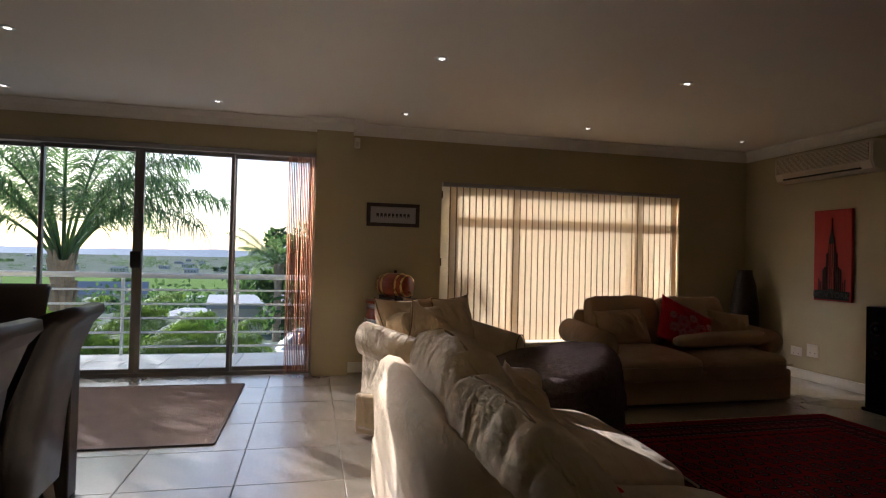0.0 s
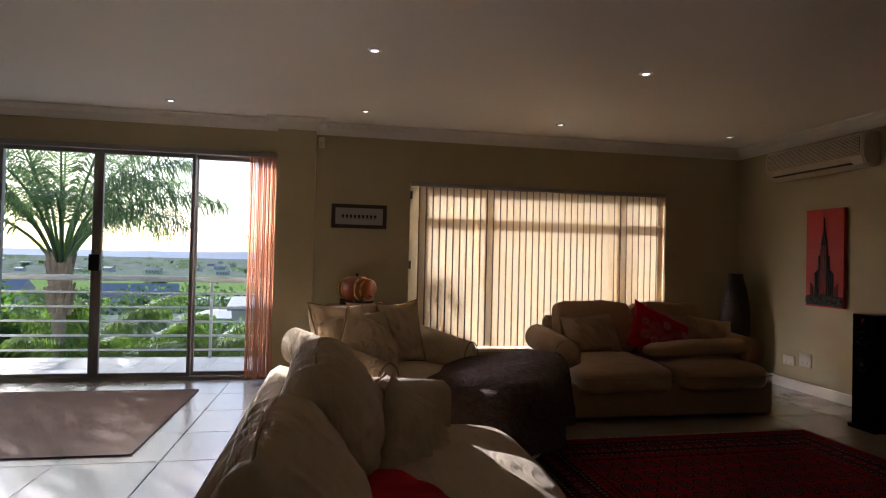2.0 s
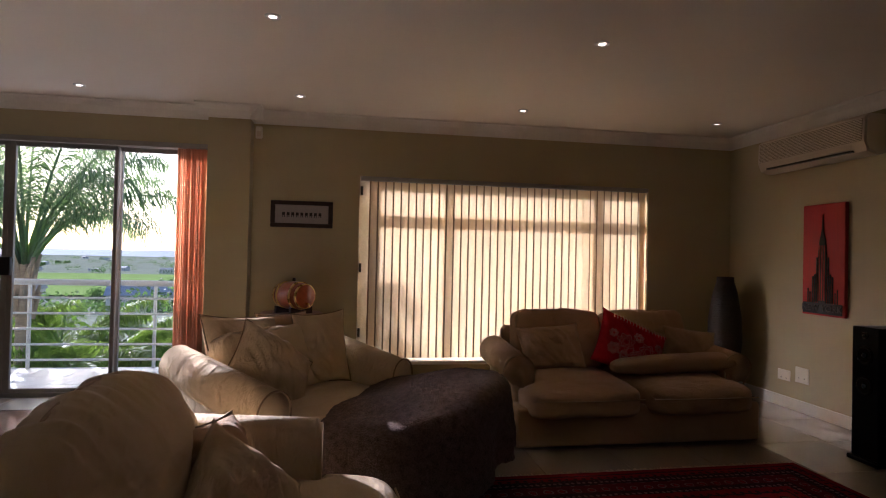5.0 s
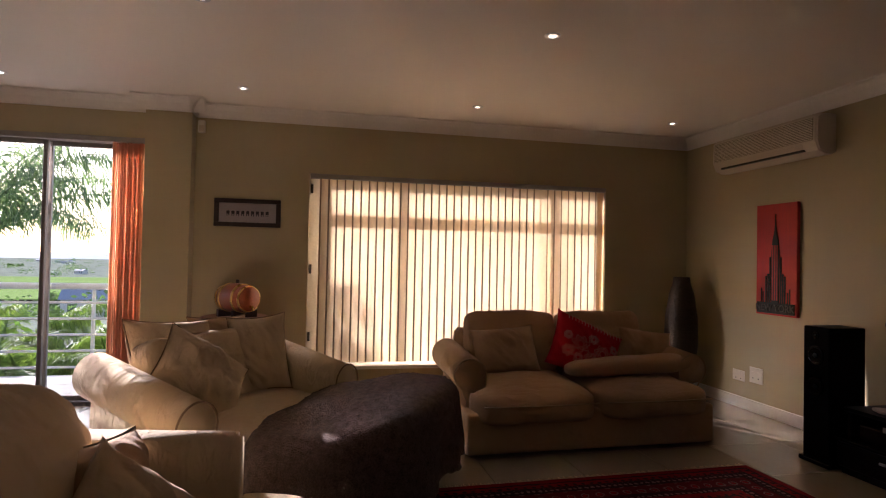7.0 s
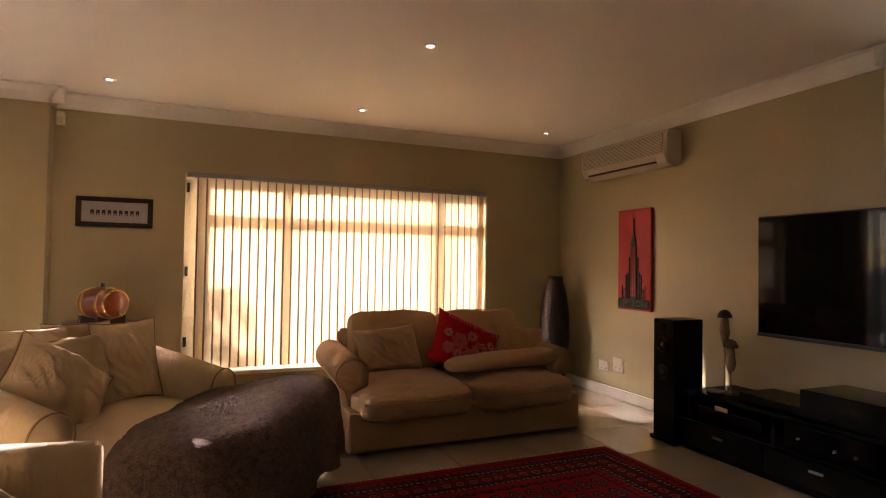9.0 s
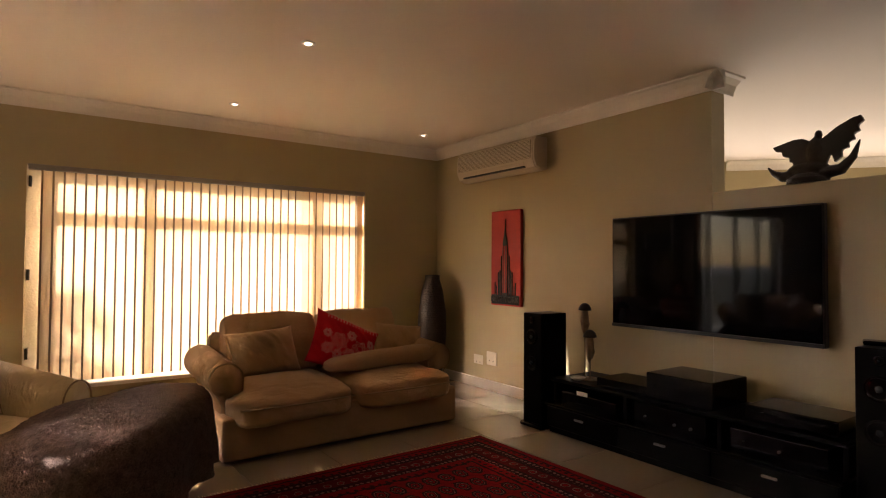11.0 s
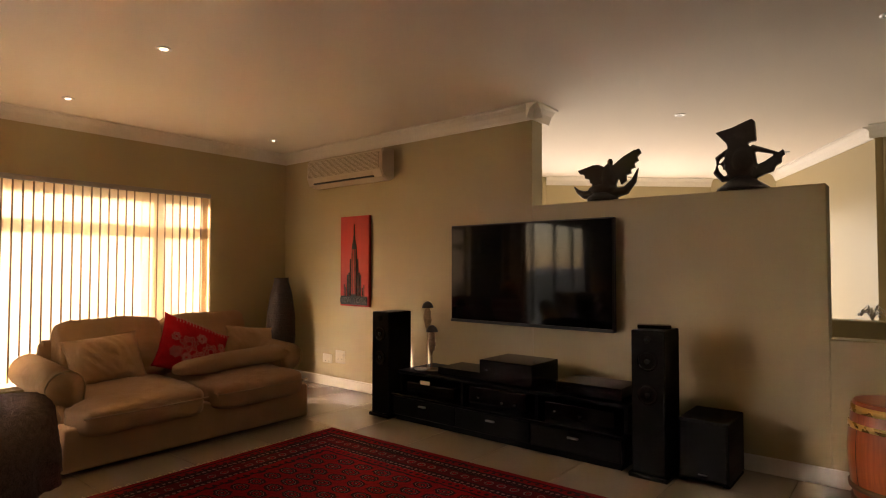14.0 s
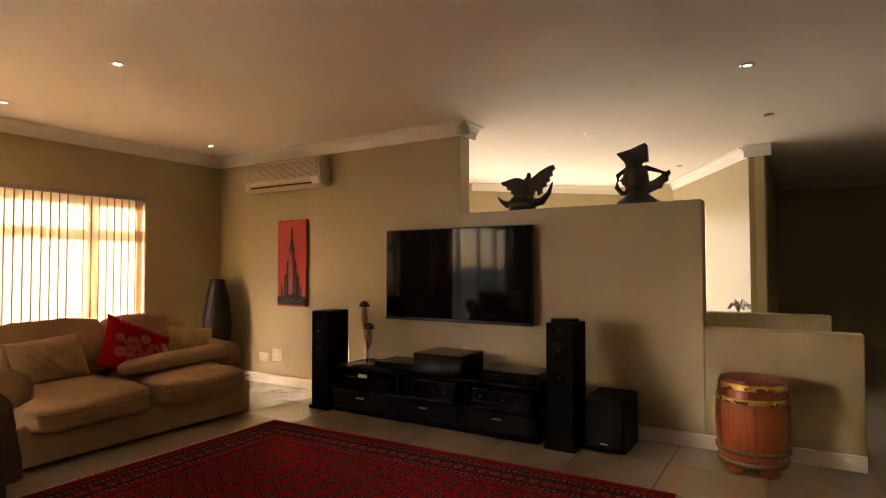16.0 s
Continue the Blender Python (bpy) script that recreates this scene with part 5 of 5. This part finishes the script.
# ---- dining corner ----
def dining_chair(m):
    c = thing("dining_chair", m, "dark brown leather dining chair with a scrolled high back", "chair", "dining chairs")
    part("seat", softbox(0.47, 0.46, 0.13, 0.02, 6.0, 8, 1.0, 0.003), LEATHER, c, smooth=True, m=pose(0, -0.03, 0.43))
    prof = [(0.17, 0.36), (0.25, 0.34), (0.27, 0.6), (0.3, 0.8), (0.35, 0.93), (0.39, 0.975), (0.385, 1.005), (0.35, 1.01), (0.3, 0.985), (0.25, 0.9), (0.21, 0.75), (0.18, 0.55)]
    bm = extrude_profile(bmesh.new(), prof, "x", -0.235, 0.235)
    bmesh.ops.bevel(bm, geom=[e for e in bm.edges if abs(e.verts[0].co.x - e.verts[1].co.x) < 0.001], offset=0.015, segments=2, affect="EDGES")
    part("backrest", bm, LEATHER, c, smooth=True)
    for x in (-0.2, 0.2):
        for y0, y1 in ((-0.22, -0.2), (0.2, 0.27)):
            bm = bmesh.new()
            tube(bm, [(x, y1, 0.0), (x, y0, 0.38)], [0.022, 0.028], 4)
            part("leg", bm, TABLEWOOD, c)
    return c


chair = dining_chair(pose(1.62, 3.12, 0, 0, 0, -88))
for m in (pose(1.62, 2.58, 0, 0, 0, -92), pose(1.12, 4.2, 0, 0, 0, 3), pose(0.46, 3.1, 0, 0, 0, 90), pose(0.46, 2.5, 0, 0, 0, 90)):
    copy_thing(chair, m)
table = thing("dining_table", pose(1.05, 2.9, 0), "dark wooden dining table with chunky square legs", "table")
part("tabletop", boxed(-0.62, 0.62, -1.2, 1.2, 0.715, 0.76, bevel=0.006, seg=2), TABLEWOOD, table)
part("apron", boxed(-0.55, 0.55, -1.12, 1.12, 0.63, 0.714), TABLEWOOD, table)
for x in (-0.56, 0.56):
    for y in (-1.14, 1.14):
        part("leg", boxed(x - 0.055, x + 0.055, y - 0.055, y + 0.055, 0.0, 0.7145, bevel=0.008, seg=2), TABLEWOOD, table)


# ---- balcony ----
bal = structure("balcony_slab", boxed(-4.5, 3.4, 7.15, 8.5, -0.4, -0.052), PLASTER, "white plastered balcony slab", "balcony")
rail = thing("balcony_railing", pose(0, 8.38, -0.04), "white painted steel balcony railing with horizontal bars", "railing")
for x in (-3.255, -1.965, -0.675, 0.615, 1.905, 3.195):
    part("post", tube(bmesh.new(), [(x, 0, 0.0), (x, 0, 0.92)], 0.02, 10), RAIL_WHITE, rail, smooth=True)
part("handrail", tube(bmesh.new(), [(-4.4, 0, 0.95), (3.23, 0, 0.95)], 0.034, 12), RAIL_WHITE, rail, smooth=True)
for k in range(5):
    part("bar", tube(bmesh.new(), [(-4.4, -0.022, 0.1 + 0.17 * k), (3.23, -0.022, 0.1 + 0.17 * k)], 0.013, 8), RAIL_WHITE, rail, smooth=True)


# ---- outdoors ----
def land(x, y):
    d = math.hypot(x, y - 8)
    near = -3.2 - 0.05 * max(0, d - 10) - 0.04 * max(0, d - 60)
    return max(near, -26.0) + 0.4 * noise.noise(Vector((x * 0.05, y * 0.05, 0))) * min(1, d / 30)


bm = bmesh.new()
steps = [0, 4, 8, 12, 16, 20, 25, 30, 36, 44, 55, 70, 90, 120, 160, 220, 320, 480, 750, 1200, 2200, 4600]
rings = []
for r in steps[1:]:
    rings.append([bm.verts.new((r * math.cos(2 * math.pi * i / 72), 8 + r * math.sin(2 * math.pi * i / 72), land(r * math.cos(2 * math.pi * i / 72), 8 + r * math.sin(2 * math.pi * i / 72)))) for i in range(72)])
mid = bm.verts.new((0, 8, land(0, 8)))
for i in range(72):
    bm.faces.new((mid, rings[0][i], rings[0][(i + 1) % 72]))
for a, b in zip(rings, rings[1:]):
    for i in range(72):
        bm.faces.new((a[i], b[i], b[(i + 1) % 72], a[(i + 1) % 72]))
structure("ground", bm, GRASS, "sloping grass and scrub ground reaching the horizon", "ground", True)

bm = bmesh.new()
lo = []
for i in range(25):
    t = i / 24
    x, y = 16 - 24 * t, 24 + 8 * t
    lo.append((x, y))
prev = None
for x, y in lo:
    a, b = bm.verts.new((x - 1, y - 3, land(x - 1, y - 3) + 0.12)), bm.verts.new((x + 1, y + 3, land(x + 1, y + 3) + 0.12))
    if prev:
        bm.faces.new((prev[0], a, b, prev[1]))
    prev = (a, b)
bmesh.ops.recalc_face_normals(bm, faces=bm.faces)
structure("road", bm, ASPHALT, "grey asphalt street below the house", "road")

bm = bmesh.new()
nx, ny = 20, 8
g = [[bm.verts.new((-330 + 480 * i / nx, 360 + 330 * j / ny, -25.0)) for j in range(ny + 1)] for i in range(nx + 1)]
for i in range(nx):
    for j in range(ny):
        bm.faces.new((g[i][j], g[i + 1][j], g[i + 1][j + 1], g[i][j + 1]))
structure("field", bm, FIELD, "bright green farm field in the valley", "field", True)

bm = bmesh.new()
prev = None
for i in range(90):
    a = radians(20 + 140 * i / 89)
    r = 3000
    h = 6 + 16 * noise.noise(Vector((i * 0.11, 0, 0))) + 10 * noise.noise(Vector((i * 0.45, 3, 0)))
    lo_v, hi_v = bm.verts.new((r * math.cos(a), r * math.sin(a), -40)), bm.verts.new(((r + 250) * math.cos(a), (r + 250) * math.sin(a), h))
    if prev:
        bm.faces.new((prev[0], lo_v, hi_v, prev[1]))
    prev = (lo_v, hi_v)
structure("backdrop", bm, HILL, "distant hills, painted pale with haze", "hills", True)


def frond(bm, base, way, length, droop, lift, rs, leaf=0.42, pairs=84, width=0.017):
    """A feather frond: an arching midrib with drooping leaflets on both sides."""
    pts = []
    for k in range(10):
        t = k / 9
        p = Vector(base) + Vector((math.cos(way), math.sin(way), 0)) * length * (t - 0.12 * t * t) + Vector((0, 0, lift * t - droop * t * t * 1.0))
        pts.append(p)
    tube(bm, pts, [0.03 * (1 - 0.9 * k / 9) + 0.003 for k in range(10)], 5)
    side = Vector((-math.sin(way), math.cos(way), 0))
    for k in range(pairs):
        t = 0.24 + 0.76 * k / pairs
        i = min(int(t * 9), 8)
        p = pts[i].lerp(pts[i + 1], t * 9 - i)
        d = (pts[i + 1] - pts[i]).normalized()
        ll = leaf * (0.45 + 1.1 * math.sin(math.pi * min(1, t * 0.9 + 0.08))) * rs.uniform(0.8, 1.15)
        for s in (-1, 1):
            out = (side * s + d * 0.75 + Vector((0, 0, rs.uniform(-0.15, 0.35)))).normalized()
            a = p
            b = p + out * ll * 0.55
            c = p + out * ll * 0.9 + Vector((rs.uniform(-0.05, 0.05), rs.uniform(-0.05, 0.05), -ll * rs.uniform(0.15, 0.75)))
            w = d * width
            v1, v2, v3, v4, v5 = bm.verts.new(a - w * 0.5), bm.verts.new(a + w * 0.5), bm.verts.new(b + w * 0.6), bm.verts.new(b - w * 0.6), bm.verts.new(c)
            bm.faces.new((v1, v2, v3, v4))
            bm.faces.new((v4, v3, v5))


def plume(bm, base, way, length, droop, lift, rs):
    """A plumed frond: a bare stalk, then a midrib with long ribbon leaflets that spring up and hang over."""
    flat = Vector((math.cos(way), math.sin(way), 0))
    side = Vector((-math.sin(way), math.cos(way), 0))
    bend = rs.uniform(-0.25, 0.25)
    n = 14
    pts = []
    for k in range(n + 1):
        t = k / n
        pts.append(Vector(base) + flat * length * (0.35 * t + 0.65 * t ** 1.5) + side * bend * t * t + Vector((0, 0, lift * t - droop * t ** 2.4)))
    tube(bm, pts, [0.034 * (1 - 0.9 * k / n) + 0.003 for k in range(n + 1)], 5)
    pairs = 105
    for k in range(pairs):
        t = 0.27 + 0.73 * k / pairs
        i = min(int(t * n), n - 1)
        p = pts[i].lerp(pts[i + 1], t * n - i)
        d = (pts[i + 1] - pts[i]).normalized()
        for s in (-1, 1):
            ll = (0.28 + 0.5 * math.sin(math.pi * min(1.0, 0.12 + 0.8 * (t - 0.27) / 0.73))) * rs.uniform(0.75, 1.15)
            out = (side * s * 0.8 + d * rs.uniform(0.4, 0.9) + Vector((0, 0, rs.uniform(-0.35, 0.55)))).normalized()
            b = p + out * ll * 0.45
            c = b + (out * 0.55 + Vector((0, 0, -rs.uniform(0.3, 0.9)))) * ll * 0.35
            e = c + (out * 0.2 + Vector((rs.uniform(-0.15, 0.15), rs.uniform(-0.15, 0.15), -1))) * ll * 0.3
            w = d * 0.011
            v = [bm.verts.new(q) for q in (p - w * 0.6, p + w * 0.6, b + w, b - w, c + w * 0.8, c - w * 0.8, e)]
            bm.faces.new((v[0], v[1], v[2], v[3]))
            bm.faces.new((v[3], v[2], v[4], v[5]))
            bm.faces.new((v[5], v[4], v[6]))


def palm(m, height, fronds, length, label, seed, r0=0.26, r1=0.18, material=None, upright=1.0, leaf=0.42, low=0.85, boot=0.0):
    rs = random.Random(seed)
    p = thing("palm_tree", m, label, "palm tree", "palms")
    bm = bmesh.new()
    prof = []
    n = 40
    for k in range(n + 1):
        t = k / n
        r = r0 + (r1 - r0) * t + boot * max(0, min(1, (t - 0.8) * 14)) * (1.25 - 0.35 * t) + (0.012 if k % 2 else 0) + (0.07 * math.exp(-((t - 1.0) / 0.12) ** 2) if height > 2 and not boot else 0)
        prof.append((r, height * t))
    lathe(bm, prof, 14)
    for k in range(26 if height > 2 else 4):
        a, z = rs.uniform(0, 6.28), height * rs.uniform(0.82, 1.0)
        q = Vector((math.cos(a), math.sin(a), 0))
        tube(bm, [q * (r1 + 0.02) + Vector((0, 0, z - 0.25)), q * (r1 + 0.08) + Vector((0, 0, z)), q * (r1 + 0.15) + Vector((0, 0, z + 0.22))], [0.07, 0.05, 0.02], 6)
    part("trunk", bm, TRUNK, p)
    bm = bmesh.new()
    for k in range(fronds):
        f = k / fronds
        a = k * 2.399 + rs.uniform(-0.2, 0.2)
        if boot:  # steep stalks that arch over at their ends, the outer ones lowest
            plume(bm, (0.1 * math.cos(a), 0.1 * math.sin(a), height - 0.05), a, length * (0.45 + 0.5 * f ** 0.6) * rs.uniform(0.92, 1.06), length * (0.35 + 0.25 * f + 0.1 * rs.random()), length * (1.42 - 0.62 * f), rs)
            continue
        lift = length * (1.1 - low * f) * upright
        droop = length * (0.35 + 0.35 * rs.random())
        frond(bm, (0.12 * math.cos(a), 0.12 * math.sin(a), height - 0.05), a, length * rs.uniform(0.8, 1.05), droop, lift, rs, leaf)
    part("crown", bm, material or FROND, p)
    return p


palm(pose(-1.65, 12.7, -3.3, 0, 0, 330), 4.3, 22, 3.0, "tall feather palm with a rough trunk beside the balcony", 5, 0.115, 0.1, None, 1.1, 0.42, 0.95, 0.06)
for k, (x, y, h, n) in enumerate(((-0.85, 13.2, 2.2, 34), (0.15, 14.4, 2.0, 32), (-3.3, 13.8, 2.2, 32), (-2.2, 15.2, 2.4, 30), (-5.2, 14.4, 2.3, 28))):
    palm(pose(x, y, -3.3), h, n, 2.1, "low bushy palm with bright fronds under the balcony", 8 + k, 0.2, 0.2, FROND_YOUNG, 0.95, 0.42, 1.15)
palm(pose(0.95, 36, -4.8), 5.4, 24, 3.0, "feather palm beyond the street", 12)


def tree(m, height, spread, leaves, label, seed, material=None, leaf=0.16, name="tree", low=0.3):
    rs = random.Random(seed)
    t = thing(name, m, label, "tree" if name == "tree" else "shrub", "garden trees")
    bm = bmesh.new()
    tube(bm, [(0, 0, -0.2), (0.03, 0.02, height * 0.3), (0, 0.05, height * 0.6)], [0.05 * height * 0.4, 0.04 * height * 0.4, 0.02 * height * 0.4], 8)
    tips = []
    for k in range(16):
        a = k * 2.4
        z0 = height * rs.uniform(0.15, 0.5)
        tip = Vector((math.cos(a) * spread * rs.uniform(0.3, 0.95), math.sin(a) * spread * rs.uniform(0.3, 0.95), height * rs.uniform(low, 0.95)))
        tube(bm, [(0, 0, z0), tip * 0.5 + Vector((0, 0, z0 * 0.6)), tip], [0.015 * height * 0.4, 0.01 * height * 0.4, 0.004], 5)
        tips.append(tip)
    part("trunk", bm, BARK, t)
    bm = bmesh.new()
    per = leaves // len(tips)
    for tip in tips:
        rad = spread * rs.uniform(0.28, 0.5)
        for k in range(per):
            d = Vector((rs.gauss(0, 1), rs.gauss(0, 1), rs.gauss(0, 0.8))).normalized() * rad * rs.random() ** 0.4
            c = tip + d
            u = Vector((rs.gauss(0, 1), rs.gauss(0, 1), rs.gauss(0, 1))).normalized()
            w = u.orthogonal().normalized()
            s = leaf * rs.uniform(0.6, 1.2)
            a, b, e, f = c - u * s, c + w * s * 0.4, c + u * s, c - w * s * 0.4
            bm.faces.new([bm.verts.new(q) for q in (a, b, e, f)])
    part("crown", bm, material or LEAF, t)
    return t


tree(pose(-3.6, 15.5, -3.5), 3.3, 1.9, 3600, "dense green garden shrub", 21, name="shrub", low=0.1)
tree(pose(-6.2, 15.0, -3.5), 3.8, 2.2, 3600, "dense green garden shrub", 22, name="shrub", low=0.1)
tree(pose(-0.2, 19.5, -3.9), 3.0, 1.7, 3600, "dense green garden shrub", 23, name="shrub", low=0.1)
tree(pose(3.4, 38.0, -5.2), 7.5, 3.4, 4200, "broad dark green tree beyond the street", 24, LEAF_FAR, 0.3)
tree(pose(6.8, 40.0, -5.2), 8.0, 3.8, 4200, "broad dark green tree beyond the street", 25, LEAF_FAR, 0.3)
tree(pose(-2.5, 60.0, -7.5), 6.0, 3.6, 2200, "broad dark green tree in the valley", 26, LEAF_FAR, 0.4)
rs = random.Random(77)
far = []
for k in range(26):
    y = rs.uniform(110, 330) if k % 2 else rs.uniform(720, 1500)
    x = rs.uniform(-0.55, 0.32) * y
    far.append((x, y))
for k, (x, y) in enumerate(far):
    tree(pose(x, y, land(x, y)), rs.uniform(5, 9), rs.uniform(3, 6), 1500, "distant dark tree in the valley", 100 + k, LEAF_FAR, 0.5)


bm = bmesh.new()  # woods and hedges that nobody could count
rs = random.Random(31)
for k in range(420):
    band = rs.random()
    y = rs.uniform(75, 340) if band < 0.5 else rs.uniform(700, 2300)
    x = rs.uniform(-0.75, 0.42) * y
    size = rs.uniform(2.0, 4.5) * (1.0 if y < 400 else 2.2)
    c0 = Vector((x, y, land(x, y) + size * 0.4))
    stretch = rs.uniform(1.0, 3.0)
    for j in range(120):
        d = Vector((rs.gauss(0, 1), rs.gauss(0, 1), rs.gauss(0, 0.7))).normalized() * size * rs.random() ** 0.4
        c = c0 + Vector((d.x * stretch, d.y, d.z))
        u = Vector((rs.gauss(0, 1), rs.gauss(0, 1), rs.gauss(0, 1))).normalized()
        w = u.orthogonal().normalized()
        sz = size * rs.uniform(0.07, 0.15)
        bm.faces.new([bm.verts.new(q) for q in (c - u * sz, c + w * sz * 0.6, c + u * sz, c - w * sz * 0.6)])
woods = part("woodland", bm, LEAF_FAR)
tagged(woods, "scattered dark trees and hedges across the valley", "trees", "", "stuff")


def house(m, w, d, h, label, roof_flat=False, seed=0):
    hs = thing("house", m, label, "house", "houses in the valley")
    part("wall", boxed(-w / 2, w / 2, -d / 2, d / 2, -2.0, h), FAR_PLASTER, hs)
    if roof_flat:
        part("roof", boxed(-w / 2 - 0.3, w / 2 + 0.3, -d / 2 - 0.3, d / 2 + 0.3, h + 0.002, h + 0.3), ROOF, hs)
    else:
        part("roof", extrude_profile(bmesh.new(), [(-d / 2 - 0.4, h + 0.002), (d / 2 + 0.4, h + 0.002), (0, h + d * 0.22)], "x", -w / 2 - 0.4, w / 2 + 0.4), ROOF, hs)
    n = max(2, int(w / 3))
    for i in range(n):
        x = -w / 2 + w * (i + 0.5) / n
        part("window", boxed(x - 0.6, x + 0.6, -d / 2 - 0.04, -d / 2 + 0.02, h * 0.4, h * 0.78), DARKGLASS, hs)
    return hs


house(pose(3.2, 47, -6.2, 0, 0, 8), 15, 9, 3.6, "low white house with a flat grey roof beyond the street", True)
house(pose(-3.5, 66, -9.0, 0, 0, -6), 16, 9, 3.4, "low white house with a flat grey roof beyond the street", True)
house(pose(14, 58, -6.8, 0, 0, 12), 14, 9, 5.0, "pale house with a pitched grey roof")
for k in range(60):
    y = rs.uniform(750, 1900) if k > 8 else rs.uniform(120, 330)
    x = rs.uniform(-0.6, 0.3) * y
    if 340 < y < 710:
        y += 380
    house(pose(x, y, land(x, y), 0, 0, rs.uniform(-25, 25)), rs.uniform(9, 18), rs.uniform(7, 10), rs.uniform(3, 5.5), "distant pale house in the valley", rs.random() < 0.3)

# garden walls and steps below the balcony
bm = bmesh.new()
wall_run(bm, (-1.15, 13.81), (-0.76, 15.85), 0.35, -3.6, -0.95)
wall_run(bm, (-0.46, 15.85), (0.65, 15.29), 0.35, -3.6, -0.95)
wall_run(bm, (-0.6, 15.6), (1.7, 18.8), 0.3, -4.2, -1.5)
structure("wall_garden", bm, PLASTER, "white plastered garden wall beside the drive", "wall")
bm = bmesh.new()
wall_run(bm, (1.7, 18.8), (4.2, 18.4), 0.3, -4.2, -1.75)
structure("wall_garden_east", bm, PLASTER, "white plastered garden wall beside the drive", "wall")
fence = thing("garden_fence", pose(2.55, 19.5, -3.6), "white picket fence panel", "fence")
for k in range(16):
    part("picket", boxed(0.13 * k, 0.13 * k + 0.05, -0.02, 0.02, 0.0, 1.35), RAIL_WHITE, fence)
for z in (0.35, 1.1):
    part("crossbar", boxed(-0.1, 2.1, 0.022, 0.05, z, z + 0.06), RAIL_WHITE, fence)

car = thing("car", pose(3.6, 25.0, land(3.6, 25.0) + 0.13, 0, 0, 12), "white hatchback parked in the street", "car")
bm = extrude_profile(bmesh.new(), [(-2.0, 0.3), (2.0, 0.3), (2.05, 0.6), (1.95, 0.85), (1.2, 0.98), (-1.75, 1.0), (-2.02, 0.7)], "y", -0.85, 0.85)
bmesh.ops.bevel(bm, geom=bm.edges[:], offset=0.07, segments=2, affect="EDGES")
part("body", bm, CAR_WHITE, car, smooth=True)
bm = extrude_profile(bmesh.new(), [(-1.75, 0.96), (1.2, 0.96), (0.45, 1.42), (0.0, 1.48), (-1.2, 1.45), (-1.6, 1.2)], "y", -0.74, 0.74)
bmesh.ops.bevel(bm, geom=bm.edges[:], offset=0.06, segments=2, affect="EDGES")
part("roof", bm, CAR_WHITE, car, smooth=True)
part("side_window", extrude_profile(bmesh.new(), [(-1.45, 1.0), (1.0, 1.0), (0.42, 1.36), (-1.15, 1.38)], "y", -0.752, 0.752), DARKGLASS, car)
for x in (-1.25, 1.3):
    for y in (-0.8, 0.8):
        w = part("wheel", lathe(bmesh.new(), [(0.3, -0.1), (0.32, -0.06), (0.32, 0.06), (0.3, 0.1)], 20, pose(x, y, 0.32, 90, 0, 0)), RUBBER, car)
        part("rim", lathe(bmesh.new(), [(0.2, -0.105), (0.2, 0.105)], 14, pose(x, y, 0.32, 90, 0, 0)), SILVER, w)


# ---- floor tiles ----
PITCH, GAP = 0.567, 0.0035
floor = bpy.data.objects["floor"]


def tile_mesh(name, size, thick, material):
    h = size / 2
    return mesh_of(name, boxed(-h, h, -h, h, -thick, 0, bevel=0.0018), material)


me = tile_mesh("tile", PITCH - GAP, 0.0115, TILE)
rest = bmesh.new()
for i in range(-8, 23):
    for j in range(-15, 5):
        x, y = 1.853 + PITCH * (i + 0.5), 4.6 + PITCH * (j + 0.5)
        if not (LEFT_X < x - 0.28 and x < 15.0 and BACK_Y < y - 0.28 and y + 0.28 < 6.98):
            continue
        if -1.0 < x < 7.98 and 0.6 < y:
            ob = new("tile", me)
            ob.parent = floor
            ob.location = (x, y, 0)
        else:
            h = (PITCH - GAP) / 2
            box(rest, x - h, x + h, y - h, y + h, -0.0115, 0)
tagged(part("tile_rest", rest, TILE, floor), "pale glazed floor tiles", "", "", "stuff")
me = tile_mesh("tile", 0.396, 0.012, BALCONY)
for i in range(19):
    for j in range(3):
        ob = new("tile", me)
        ob.parent = bal
        ob.location = (-4.2 + 0.4 * i, 7.36 + 0.4 * j, -0.04)
